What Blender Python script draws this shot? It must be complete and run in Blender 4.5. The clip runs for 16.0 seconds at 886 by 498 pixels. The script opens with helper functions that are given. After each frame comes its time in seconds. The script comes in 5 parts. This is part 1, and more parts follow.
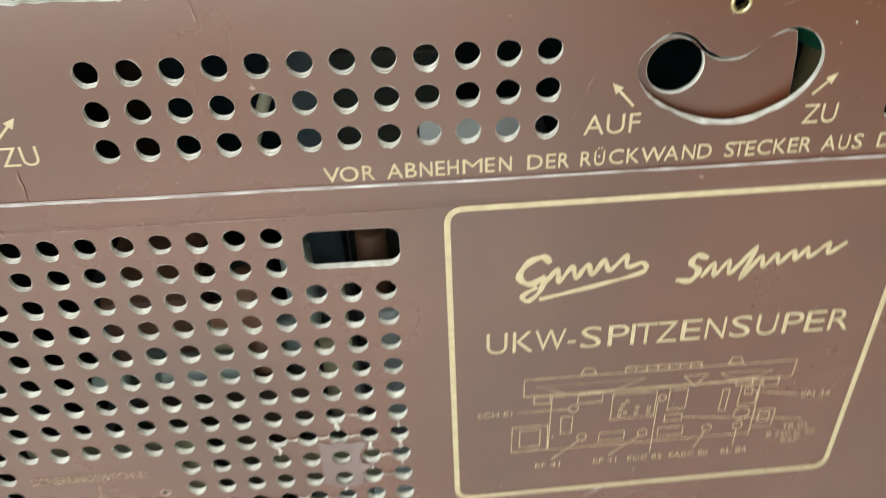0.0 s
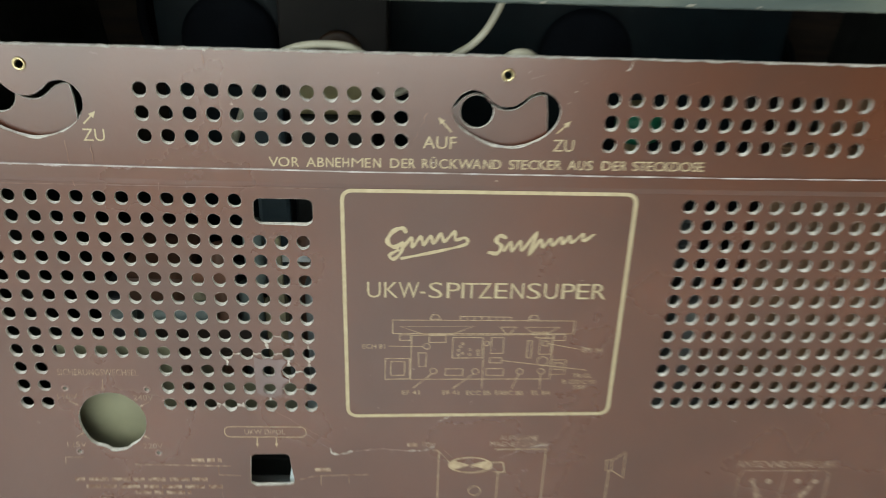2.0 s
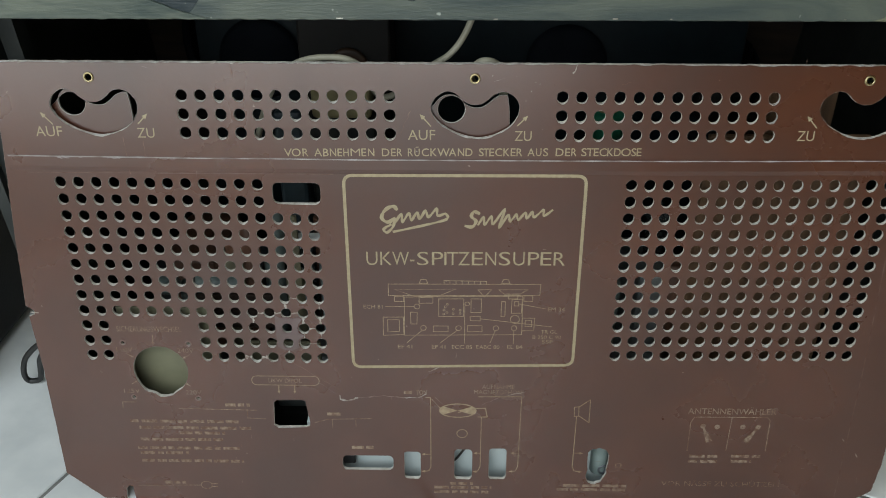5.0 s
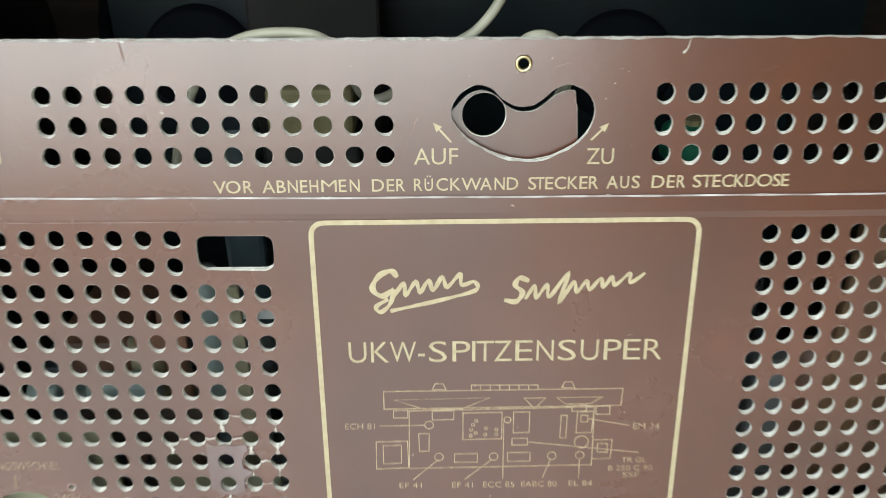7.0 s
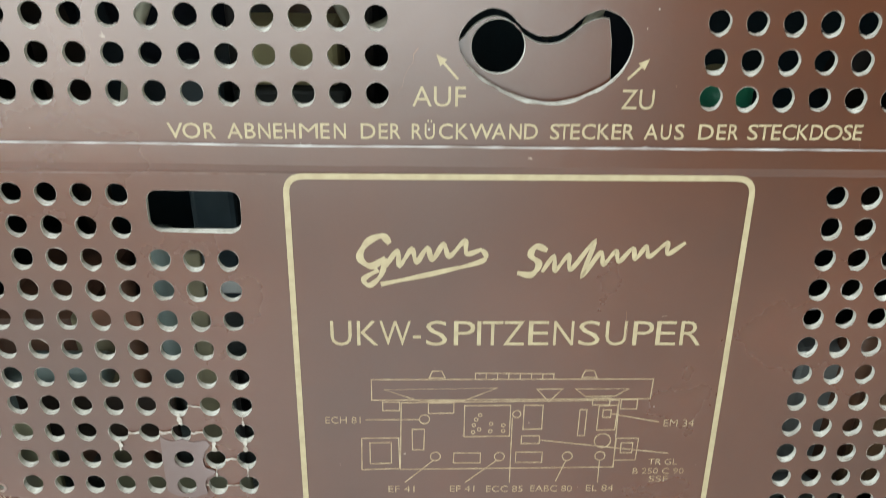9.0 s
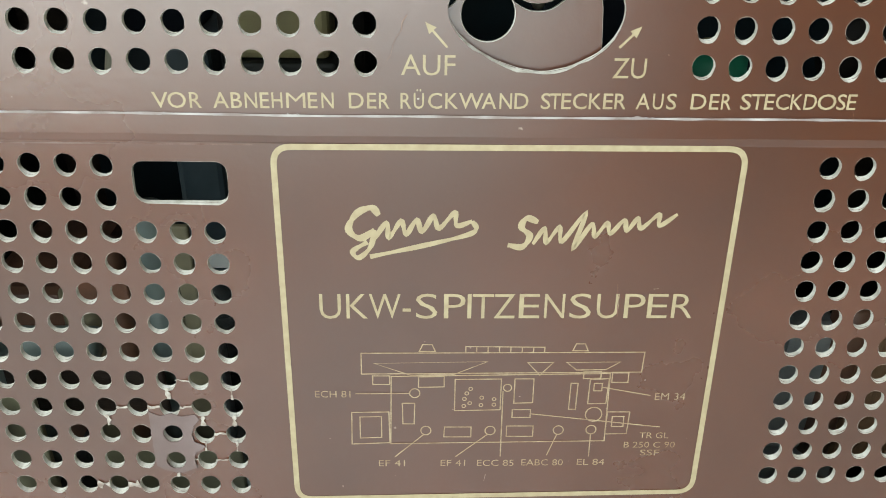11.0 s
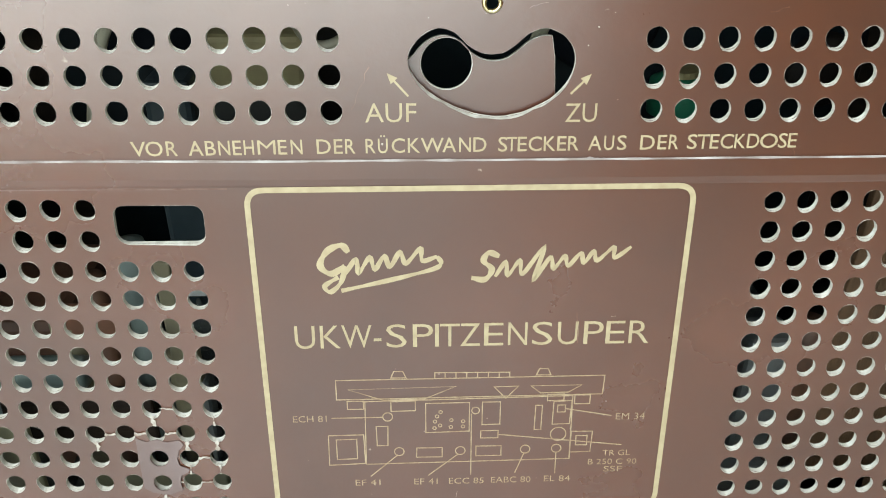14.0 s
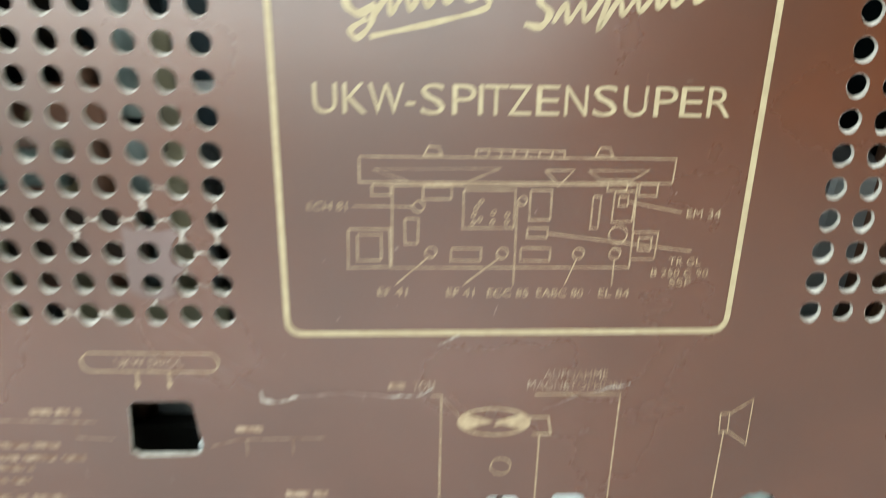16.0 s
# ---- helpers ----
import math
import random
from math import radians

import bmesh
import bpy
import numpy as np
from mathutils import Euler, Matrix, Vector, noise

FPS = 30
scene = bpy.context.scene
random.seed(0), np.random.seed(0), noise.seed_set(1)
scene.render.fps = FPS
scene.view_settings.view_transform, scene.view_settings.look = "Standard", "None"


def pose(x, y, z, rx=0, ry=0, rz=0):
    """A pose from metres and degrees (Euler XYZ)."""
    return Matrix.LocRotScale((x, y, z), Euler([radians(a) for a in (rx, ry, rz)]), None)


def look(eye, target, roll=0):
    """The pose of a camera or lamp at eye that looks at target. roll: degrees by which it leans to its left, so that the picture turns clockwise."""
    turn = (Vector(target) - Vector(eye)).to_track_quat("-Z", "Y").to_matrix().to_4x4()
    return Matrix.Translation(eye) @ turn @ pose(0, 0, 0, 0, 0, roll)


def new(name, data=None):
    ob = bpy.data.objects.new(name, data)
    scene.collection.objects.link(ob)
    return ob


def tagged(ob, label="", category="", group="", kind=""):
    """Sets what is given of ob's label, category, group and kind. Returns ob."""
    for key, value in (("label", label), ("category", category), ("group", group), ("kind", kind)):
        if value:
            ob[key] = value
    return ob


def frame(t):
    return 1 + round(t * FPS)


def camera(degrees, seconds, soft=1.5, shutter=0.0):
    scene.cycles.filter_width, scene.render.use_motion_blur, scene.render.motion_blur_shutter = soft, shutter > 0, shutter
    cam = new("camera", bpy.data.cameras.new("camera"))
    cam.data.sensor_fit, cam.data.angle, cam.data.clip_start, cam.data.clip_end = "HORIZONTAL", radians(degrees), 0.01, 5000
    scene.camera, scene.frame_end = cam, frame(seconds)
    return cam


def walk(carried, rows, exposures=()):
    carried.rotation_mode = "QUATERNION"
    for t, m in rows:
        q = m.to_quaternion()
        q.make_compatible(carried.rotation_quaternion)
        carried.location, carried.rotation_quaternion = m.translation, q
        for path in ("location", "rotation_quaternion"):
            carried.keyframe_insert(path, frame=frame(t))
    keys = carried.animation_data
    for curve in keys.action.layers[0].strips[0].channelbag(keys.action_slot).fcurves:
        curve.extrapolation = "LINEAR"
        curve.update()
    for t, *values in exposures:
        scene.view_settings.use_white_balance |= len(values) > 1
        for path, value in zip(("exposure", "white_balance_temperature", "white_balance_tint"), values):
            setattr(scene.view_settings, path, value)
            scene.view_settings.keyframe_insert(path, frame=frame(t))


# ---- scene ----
from mathutils import geometry

LENS = 56.3
# the panel leans: its own frame has the middle eyelet as origin, x along it, z up its face
LEANING = pose(0.0, 0.0446, 0.3172, -8.0, 0, 0)
cam = camera(LENS, 16.0, soft=0.9, shutter=0.8)
PATH = [
    (0, (-0.0969, -0.2211, 0.0774), (-0.0095, 1.4170, -1.0667), -1.88),
    (0.5, (-0.0848, -0.2327, 0.0579), (-0.0388, 1.5356, -0.8755), -0.33),
    (1, (-0.0829, -0.2681, 0.0431), (0.0181, 1.5756, -0.7253), -0.52),
    (1.5, (-0.0619, -0.3174, 0.0588), (0.0293, 1.5309, -0.6999), -1.30),
    (2, (-0.0478, -0.4104, 0.0831), (0.0332, 1.4235, -0.7110), 1.87),
    (2.5, (-0.0131, -0.4499, 0.1162), (0.0444, 1.3851, -0.6773), -0.99),
    (3, (0.0065, -0.4922, 0.1277), (0.1004, 1.3514, -0.6419), -2.61),
    (3.5, (0.0000, -0.5231, 0.1230), (0.0878, 1.3282, -0.6288), -3.56),
    (4, (-0.0115, -0.5346, 0.1081), (0.0379, 1.3168, -0.6466), -1.62),
    (4.5, (-0.0138, -0.5283, 0.0972), (-0.0208, 1.3274, -0.6488), 0.35),
    (5, (-0.0112, -0.5092, 0.0934), (-0.0415, 1.3447, -0.6564), 0.09),
    (5.2, (-0.0103, -0.5053, 0.0966), (-0.0474, 1.3470, -0.6569), -0.18),
    (7.3, (-0.0339, -0.2975, 0.0332), (-0.0168, 1.5881, -0.6333), -0.23),
    (7.5, (-0.0344, -0.2932, 0.0313), (-0.0108, 1.5895, -0.6431), -0.10),
    (8, (-0.0375, -0.2792, 0.0168), (-0.0000, 1.5986, -0.6708), 0.62),
    (8.5, (-0.0387, -0.2670, 0.0162), (0.0021, 1.6074, -0.6802), 0.84),
    (9, (-0.0371, -0.2645, 0.0136), (0.0046, 1.6035, -0.6996), 0.83),
    (9.2, (-0.0377, -0.2668, 0.0092), (0.0024, 1.5968, -0.7155), 0.79),
    (11.3, (-0.0335, -0.2614, 0.0091), (0.0200, 1.5874, -0.7519), 0.92),
    (11.5, (-0.0321, -0.2593, 0.0112), (0.0172, 1.5835, -0.7644), 0.79),
    (12, (-0.0317, -0.2659, 0.0099), (0.0227, 1.5737, -0.7730), 0.46),
    (12.5, (-0.0300, -0.2736, 0.0233), (0.0250, 1.5621, -0.7687), 0.14),
    (13, (-0.0289, -0.2726, 0.0295), (0.0266, 1.5693, -0.7479), 0.14),
    (13.5, (-0.0245, -0.2702, 0.0288), (0.0237, 1.5767, -0.7371), 0.07),
    (14, (-0.0234, -0.2728, 0.0287), (0.0290, 1.5736, -0.7383), 0.03),
    (14.5, (-0.0255, -0.2777, 0.0266), (0.0327, 1.5635, -0.7522), -0.00),
    (15, (-0.0201, -0.2653, -0.0065), (0.0103, 1.5825, -0.7712), -0.11),
    (15.5, (-0.0218, -0.2312, -0.0448), (0.0334, 1.6214, -0.7962), 0.55),
    (16, (-0.0358, -0.2597, -0.0682), (0.0143, 1.6016, -0.7983), 1.26),
]
EXPOSURES = [(0.0, 0.19, 8220, 14), (0.5, 0.21, 8120, 14), (1.0, 0.40, 7920, 14), (1.5, 0.54, 7920, 14), (2.0, -0.26, 7920, 12),
             (2.5, 0.06, 7720, 12), (3.0, -0.14, 7620, 12), (3.5, -0.59, 7520, 14), (4.0, -0.76, 7420, 16), (4.5, -0.98, 7420, 16),
             (5.0, -0.99, 7520, 16), (7.5, 0.34, 7540, 12), (8.5, -0.02, 7640, 12), (11.5, -0.01, 7840, 12), (12.5, -0.03, 7940, 12),
             (13.5, 0.10, 7690, 12), (14.5, 0.21, 7690, 12), (15.0, -0.02, 8290, 14), (15.5, -0.48, 9650, 17), (16.0, 0.16, 7870, 12)]
walk(cam, [(t, LEANING @ look(eye, target, roll)) for t, eye, target, roll in PATH], EXPOSURES)

# ---- light: daylight through one glazed door, a sky outside ----
world = bpy.data.worlds.new("sky")
scene.world = world
world.use_nodes = True
wn = world.node_tree
sky = wn.nodes.new("ShaderNodeTexSky")
sky.sky_type, sky.sun_disc = "NISHITA", False
sky.sun_elevation, sky.sun_rotation = radians(38), radians(200)
wn.links.new(sky.outputs["Color"], wn.nodes["Background"].inputs["Color"])
wn.nodes["Background"].inputs["Strength"].default_value = 0.09
ROOM = pose(0.286, 0.019, 0, 0, 0, -22)      # one tile corner, and the run of the tiles
TILE = 0.281
U0, U1, V0, V1, HIGH = -9 * TILE, 7 * TILE, -5 * TILE, 5 * TILE, 2.6
WIN = (-1.45, 0.62, 0.15, 2.50)                # glazed door in the wall behind the camera: u0, u1, z0, z1
lamp = bpy.data.lights.new("door_light", "AREA")
lamp.shape, lamp.size, lamp.size_y = "RECTANGLE", WIN[1] - WIN[0] - 0.12, WIN[3] - WIN[2] - 0.12
lamp.energy, lamp.color = 78.0, (0.66, 0.86, 1.0)
lo = new("door_light", lamp)
lo.matrix_world = ROOM @ pose((WIN[0] + WIN[1]) / 2, V0 - 0.03, (WIN[2] + WIN[3]) / 2, 90, 0, 0)


# ---- materials ----
def mat(name, c1, c2, scale=30.0, rough=0.5, metal=0.0, bump=0.0, bscale=None, stretch=(1, 1, 1), detail=6.0,
        lo=0.35, hi=0.65, rvar=0.08, spec=0.5, speck=None, transmit=0.0, ior=1.45, random_tone=0.0, distort=0.0):
    m = bpy.data.materials.new(name)
    m.use_nodes = True
    t = m.node_tree
    b = t.nodes["Principled BSDF"]
    co = t.nodes.new("ShaderNodeTexCoord")
    mp = t.nodes.new("ShaderNodeMapping")
    mp.inputs["Scale"].default_value = stretch
    t.links.new(co.outputs["Object"], mp.inputs["Vector"])
    n1 = t.nodes.new("ShaderNodeTexNoise")
    n1.inputs["Scale"].default_value, n1.inputs["Detail"].default_value = scale, detail
    n1.inputs["Distortion"].default_value = distort
    t.links.new(mp.outputs["Vector"], n1.inputs["Vector"])
    r1 = t.nodes.new("ShaderNodeMapRange")
    r1.inputs["From Min"].default_value, r1.inputs["From Max"].default_value = lo, hi
    t.links.new(n1.outputs["Fac"], r1.inputs["Value"])
    mix = t.nodes.new("ShaderNodeMix")
    mix.data_type = "RGBA"
    mix.inputs["A"].default_value, mix.inputs["B"].default_value = (*c1, 1), (*c2, 1)
    t.links.new(r1.outputs["Result"], mix.inputs["Factor"])
    colour = mix.outputs["Result"]
    n2 = t.nodes.new("ShaderNodeTexNoise")
    n2.inputs["Scale"].default_value, n2.inputs["Detail"].default_value = bscale or scale * 12, 4.0
    t.links.new(mp.outputs["Vector"], n2.inputs["Vector"])
    if speck:                                   # small chips of another colour: colour, noise scale, threshold
        n3 = t.nodes.new("ShaderNodeTexNoise")
        n3.inputs["Scale"].default_value, n3.inputs["Detail"].default_value = speck[1], 3.0
        t.links.new(co.outputs["Object"], n3.inputs["Vector"])
        r3 = t.nodes.new("ShaderNodeMapRange")
        r3.inputs["From Min"].default_value, r3.inputs["From Max"].default_value = speck[2], speck[2] + 0.04
        t.links.new(n3.outputs["Fac"], r3.inputs["Value"])
        m3 = t.nodes.new("ShaderNodeMix")
        m3.data_type = "RGBA"
        m3.inputs["B"].default_value = (*speck[0], 1)
        t.links.new(colour, m3.inputs["A"])
        t.links.new(r3.outputs["Result"], m3.inputs["Factor"])
        colour = m3.outputs["Result"]
    if random_tone:
        oi = t.nodes.new("ShaderNodeObjectInfo")
        rr = t.nodes.new("ShaderNodeMapRange")
        rr.inputs["To Min"].default_value, rr.inputs["To Max"].default_value = 1 - random_tone, 1 + random_tone
        t.links.new(oi.outputs["Random"], rr.inputs["Value"])
        hs = t.nodes.new("ShaderNodeHueSaturation")
        t.links.new(colour, hs.inputs["Color"])
        t.links.new(rr.outputs["Result"], hs.inputs["Value"])
        colour = hs.outputs["Color"]
    t.links.new(colour, b.inputs["Base Color"])
    rg = t.nodes.new("ShaderNodeMapRange")
    rg.inputs["To Min"].default_value, rg.inputs["To Max"].default_value = max(0.02, rough - rvar), min(1, rough + rvar)
    t.links.new(n1.outputs["Fac"], rg.inputs["Value"])
    t.links.new(rg.outputs["Result"], b.inputs["Roughness"])
    b.inputs["Metallic"].default_value = metal
    b.inputs["Specular IOR Level"].default_value = spec
    b.inputs["IOR"].default_value = ior
    b.inputs["Transmission Weight"].default_value = transmit
    if bump:
        bm = t.nodes.new("ShaderNodeBump")
        bm.inputs["Strength"].default_value, bm.inputs["Distance"].default_value = 1.0, bump
        t.links.new(n2.outputs["Fac"], bm.inputs["Height"])
        t.links.new(bm.outputs["Normal"], b.inputs["Normal"])
    return m


BOARD = mat("brown_fibreboard", (0.098, 0.0268, 0.0112), (0.065, 0.0176, 0.0075), 11, 0.29, spec=1.3, bump=0.00003, bscale=520, detail=9.0, rvar=0.10,
            speck=((0.32, 0.24, 0.19), 150, 0.745))


def dapple(m, scale, depth):
    """A second, broader relief under the fine one: the leathery unevenness of pressed and lacquered board."""
    t = m.node_tree
    fine = next(n for n in t.nodes if n.type == "BUMP")
    co = next(n for n in t.nodes if n.type == "TEX_COORD")
    n = t.nodes.new("ShaderNodeTexNoise")
    n.inputs["Scale"].default_value, n.inputs["Detail"].default_value, n.inputs["Roughness"].default_value = scale, 2.5, 0.55
    t.links.new(co.outputs["Object"], n.inputs["Vector"])
    b = t.nodes.new("ShaderNodeBump")
    b.inputs["Strength"].default_value, b.inputs["Distance"].default_value = 1.0, depth
    t.links.new(n.outputs["Fac"], b.inputs["Height"])
    t.links.new(b.outputs["Normal"], fine.inputs["Normal"])


dapple(BOARD, 170, 0.00007)
CUT = mat("cut_fibre", (0.63, 0.61, 0.56), (0.43, 0.40, 0.35), 260, 0.85, bump=0.0002, bscale=900)
TORN = mat("torn_fibre", (0.50, 0.46, 0.41), (0.24, 0.18, 0.15), 300, 0.9, bump=0.0002, bscale=900)
FLAKE = mat("scuffed_board", (0.20, 0.13, 0.11), (0.13, 0.065, 0.05), 120, 0.6, bump=0.0002, bscale=500)
# scuffed board with the lilac sheen of reflected daylight mixed into its colour
SCUFF_SHEEN = mat("scuffed_board_sheen", (0.150, 0.092, 0.088), (0.105, 0.055, 0.048), 50, 0.3, spec=1.3, bump=0.0001, bscale=400)
GOLD = mat("gold_print", (0.425, 0.342, 0.213), (0.355, 0.275, 0.168), 240, 0.5, bump=0.00003, bscale=900)
THIN = mat("thin_gold_print", (0.44, 0.33, 0.21), (0.28, 0.19, 0.12), 240, 0.5)
FADED = mat("faded_print", (0.37, 0.27, 0.19), (0.20, 0.12, 0.083), 260, 0.5, lo=0.38, hi=0.58)
WORN = mat("worn_print", (0.30, 0.21, 0.15), (0.15, 0.08, 0.054), 300, 0.5, lo=0.40, hi=0.60)
SCRATCH = mat("scratch", (0.27, 0.16, 0.12), (0.16, 0.08, 0.06), 200, 0.6)
BRASS = mat("brass", (0.62, 0.52, 0.31), (0.42, 0.33, 0.17), 200, 0.28, metal=1.0)
# pale chips along the ridge, and the highlight painted on its upper crease
CREASE = mat("worn_crease_highlight", (0.50, 0.47, 0.46), (0.22, 0.17, 0.155), 60, 0.5, lo=0.3, hi=0.6)
BURR = mat("ragged_pale_burr", (0.34, 0.30, 0.27), (0.15, 0.10, 0.08), 300, 0.6, lo=0.3, hi=0.7)
RUB = mat("rubbed_crease", (0.34, 0.25, 0.22), (0.20, 0.12, 0.10), 160, 0.6)
VENEER = mat("polished_walnut_veneer", (0.185, 0.104, 0.036), (0.048, 0.023, 0.009), 7, 0.26, spec=0.6, bump=0.0004, bscale=70,
             stretch=(1, 14, 14), distort=2.6, lo=0.40, hi=0.58, speck=((0.42, 0.34, 0.22), 45, 0.66))
WORNVARNISH = mat("worn_pale_varnish", (0.40, 0.31, 0.24), (0.16, 0.095, 0.05), 90, 0.5, lo=0.38, hi=0.6, bump=0.0003, bscale=300)
MIDPLY = mat("blue_grey_peeled_ply", (0.108, 0.122, 0.098), (0.040, 0.056, 0.054), 9, 0.38, bump=0.0004, bscale=130,
             stretch=(1.0, 6, 6), distort=1.4, speck=((0.36, 0.38, 0.33), 90, 0.70))
PALEPLY = mat("pale_yellowish_ply", (0.25, 0.24, 0.155), (0.105, 0.115, 0.080), 40, 0.5, bump=0.0004, bscale=150, stretch=(1, 3, 3), distort=1.2)
RAIL = mat("dark_blue_grey_wood", (0.034, 0.052, 0.056), (0.009, 0.017, 0.021), 6, 0.40, bump=0.0004, bscale=120,
           stretch=(1.0, 6, 6), distort=1.2, speck=((0.24, 0.24, 0.20), 170, 0.69))
PLY = mat("grey_green_peeled_ply", (0.125, 0.140, 0.108), (0.040, 0.058, 0.050), 16, 0.45, bump=0.0004, bscale=140,
          stretch=(1.0, 5, 5), distort=1.4, speck=((0.40, 0.37, 0.28), 70, 0.69))
LIP = mat("greenish_varnish_edge", (0.10, 0.10, 0.058), (0.030, 0.038, 0.030), 14, 0.42, bump=0.0005, bscale=160, stretch=(1, 9, 9), distort=1.5,
          speck=((0.30, 0.28, 0.21), 220, 0.69))
PALEEDGE = mat("chipped_pale_edge", (0.60, 0.56, 0.48), (0.15, 0.115, 0.08), 60, 0.5, bump=0.0003, bscale=300, lo=0.46, hi=0.62)
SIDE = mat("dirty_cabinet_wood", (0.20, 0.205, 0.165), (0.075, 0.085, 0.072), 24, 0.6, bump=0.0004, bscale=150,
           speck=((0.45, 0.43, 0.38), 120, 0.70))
# grimy wood, darkened in colour for the shade inside and on the left
BATTEN = mat("shaded_grimy_wood", (0.030, 0.033, 0.029), (0.012, 0.014, 0.013), 24, 0.6, bump=0.0004, bscale=150)
PARTITION = mat("brown_partition_wood", (0.21, 0.115, 0.062), (0.12, 0.066, 0.036), 18, 0.6, bump=0.0003, stretch=(6, 1, 1))
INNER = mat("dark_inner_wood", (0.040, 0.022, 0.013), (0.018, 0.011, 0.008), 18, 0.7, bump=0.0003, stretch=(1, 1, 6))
# brown taken down almost to black: the cabinet's inner shade is in it
BROWNBLOCK = mat("shaded_brown", (0.012, 0.008, 0.006), (0.007, 0.005, 0.004), 20, 0.6)
CONE = mat("blue_black_paper", (0.008, 0.011, 0.016), (0.004, 0.006, 0.009), 20, 0.8, bump=0.0003, spec=0.2)
ZINC = mat("dull_zinc", (0.42, 0.45, 0.45), (0.28, 0.31, 0.32), 40, 0.42, metal=0.7, bump=0.0001)
PLATE = mat("pale_zinc_plate", (0.74, 0.82, 0.81), (0.60, 0.69, 0.69), 30, 0.4, metal=0.1)
STEEL = mat("steel_core", (0.16, 0.17, 0.18), (0.08, 0.09, 0.10), 60, 0.5, metal=0.6)
KHAKI = mat("khaki_insulating_board", (0.215, 0.205, 0.130), (0.165, 0.155, 0.098), 40, 0.5)
YELLOWED = mat("yellowed_card", (0.36, 0.31, 0.16), (0.28, 0.23, 0.12), 60, 0.6)
GREEN = mat("green_enamel", (0.015, 0.30, 0.17), (0.008, 0.20, 0.11), 40, 0.35)
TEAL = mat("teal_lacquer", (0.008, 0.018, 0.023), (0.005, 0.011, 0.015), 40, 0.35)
BLUECAN = mat("dark_blue_lacquer", (0.050, 0.074, 0.086), (0.030, 0.046, 0.054), 40, 0.35)
OLIVE = mat("olive_wax_paper", (0.24, 0.21, 0.13), (0.15, 0.13, 0.085), 50, 0.5)
TEALCAN = mat("blue_grey_lacquer", (0.20, 0.25, 0.235), (0.11, 0.145, 0.14), 40, 0.35)
DULLCOPPER = mat("dull_copper_paint", (0.075, 0.038, 0.020), (0.035, 0.018, 0.010), 60, 0.5)
COPPER = mat("wax_brown", (0.17, 0.08, 0.05), (0.10, 0.048, 0.03), 50, 0.45)
WAXRED = mat("red_brown_wax", (0.26, 0.115, 0.07), (0.15, 0.065, 0.04), 60, 0.4)
BLACK = mat("black_bakelite", (0.014, 0.014, 0.015), (0.022, 0.022, 0.023), 60, 0.3)
CREAM = mat("cream_cable", (0.46, 0.43, 0.33), (0.36, 0.33, 0.25), 40, 0.45)
RUBBER = mat("black_rubber", (0.018, 0.018, 0.018), (0.030, 0.028, 0.026), 80, 0.4)
CASE = mat("black_leatherette", (0.006, 0.006, 0.007), (0.010, 0.010, 0.010), 50, 0.5, spec=0.2, bump=0.0002, bscale=500)
TILEM = mat("white_glazed_tile", (0.90, 0.92, 0.91), (0.74, 0.77, 0.77), 16, 0.22, bump=0.00010, bscale=45, random_tone=0.03,
            speck=((0.5, 0.48, 0.44), 60, 0.76))
GROUT = mat("grey_grout", (0.26, 0.26, 0.25), (0.15, 0.15, 0.14), 60, 0.9, bump=0.0003)
WALLM = mat("warm_ochre_paint", (0.45, 0.335, 0.19), (0.39, 0.285, 0.155), 3, 0.8, bump=0.0003, bscale=90)
FRAMEM = mat("white_window_paint", (0.75, 0.75, 0.73), (0.68, 0.68, 0.66), 10, 0.45)
GLASS = mat("clear_glass", (0.95, 0.97, 0.97), (0.95, 0.97, 0.97), 5, 0.03, rvar=0.0, transmit=1.0)
SMOKE = mat("silvered_glass", (0.55, 0.60, 0.60), (0.40, 0.45, 0.46), 30, 0.08, rvar=0.02, transmit=0.75)
YELLOW = mat("yellow_film_roll", (0.72, 0.52, 0.06), (0.56, 0.38, 0.035), 12, 0.3, bump=0.0014, bscale=60, stretch=(1, 1, 9))
WRAP = mat("clear_wrinkled_wrap", (0.70, 0.72, 0.66), (0.45, 0.48, 0.44), 30, 0.2, bump=0.0012, bscale=60, spec=0.25)
WRAP.node_tree.nodes["Principled BSDF"].inputs["Alpha"].default_value = 0.09
HAZE = mat("hazy_crumpled_plastic", (0.52, 0.52, 0.40), (0.08, 0.09, 0.065), 26, 0.16, bump=0.0016, bscale=60, lo=0.42, hi=0.60, distort=1.5)
HAZE.node_tree.nodes["Principled BSDF"].inputs["Alpha"].default_value = 0.40
TAPE = mat("pale_tape_band", (0.66, 0.56, 0.28), (0.54, 0.46, 0.27), 20, 0.2, bump=0.0008, bscale=80, stretch=(1, 1, 4))
PALE = mat("pale_wound_film", (0.44, 0.43, 0.34), (0.30, 0.27, 0.19), 20, 0.25, bump=0.0008, bscale=80, stretch=(1, 1, 5))


# ---- mesh helpers ----
def mesh(name, bm, material=None, smooth=False):
    me = bpy.data.meshes.new(name)
    bm.normal_update()
    bm.to_mesh(me)
    bm.free()
    if material:
        me.materials.append(material)
    if smooth:
        for p in me.polygons:
            p.use_smooth = True
    return me


def part(name, bm, material, parent, label="", smooth=False, m=None):
    ob = new(name, mesh(name, bm, material, smooth) if isinstance(bm, bmesh.types.BMesh) else bm)
    ob.parent = parent
    if m is not None:
        ob.matrix_basis = m
    return tagged(ob, label)


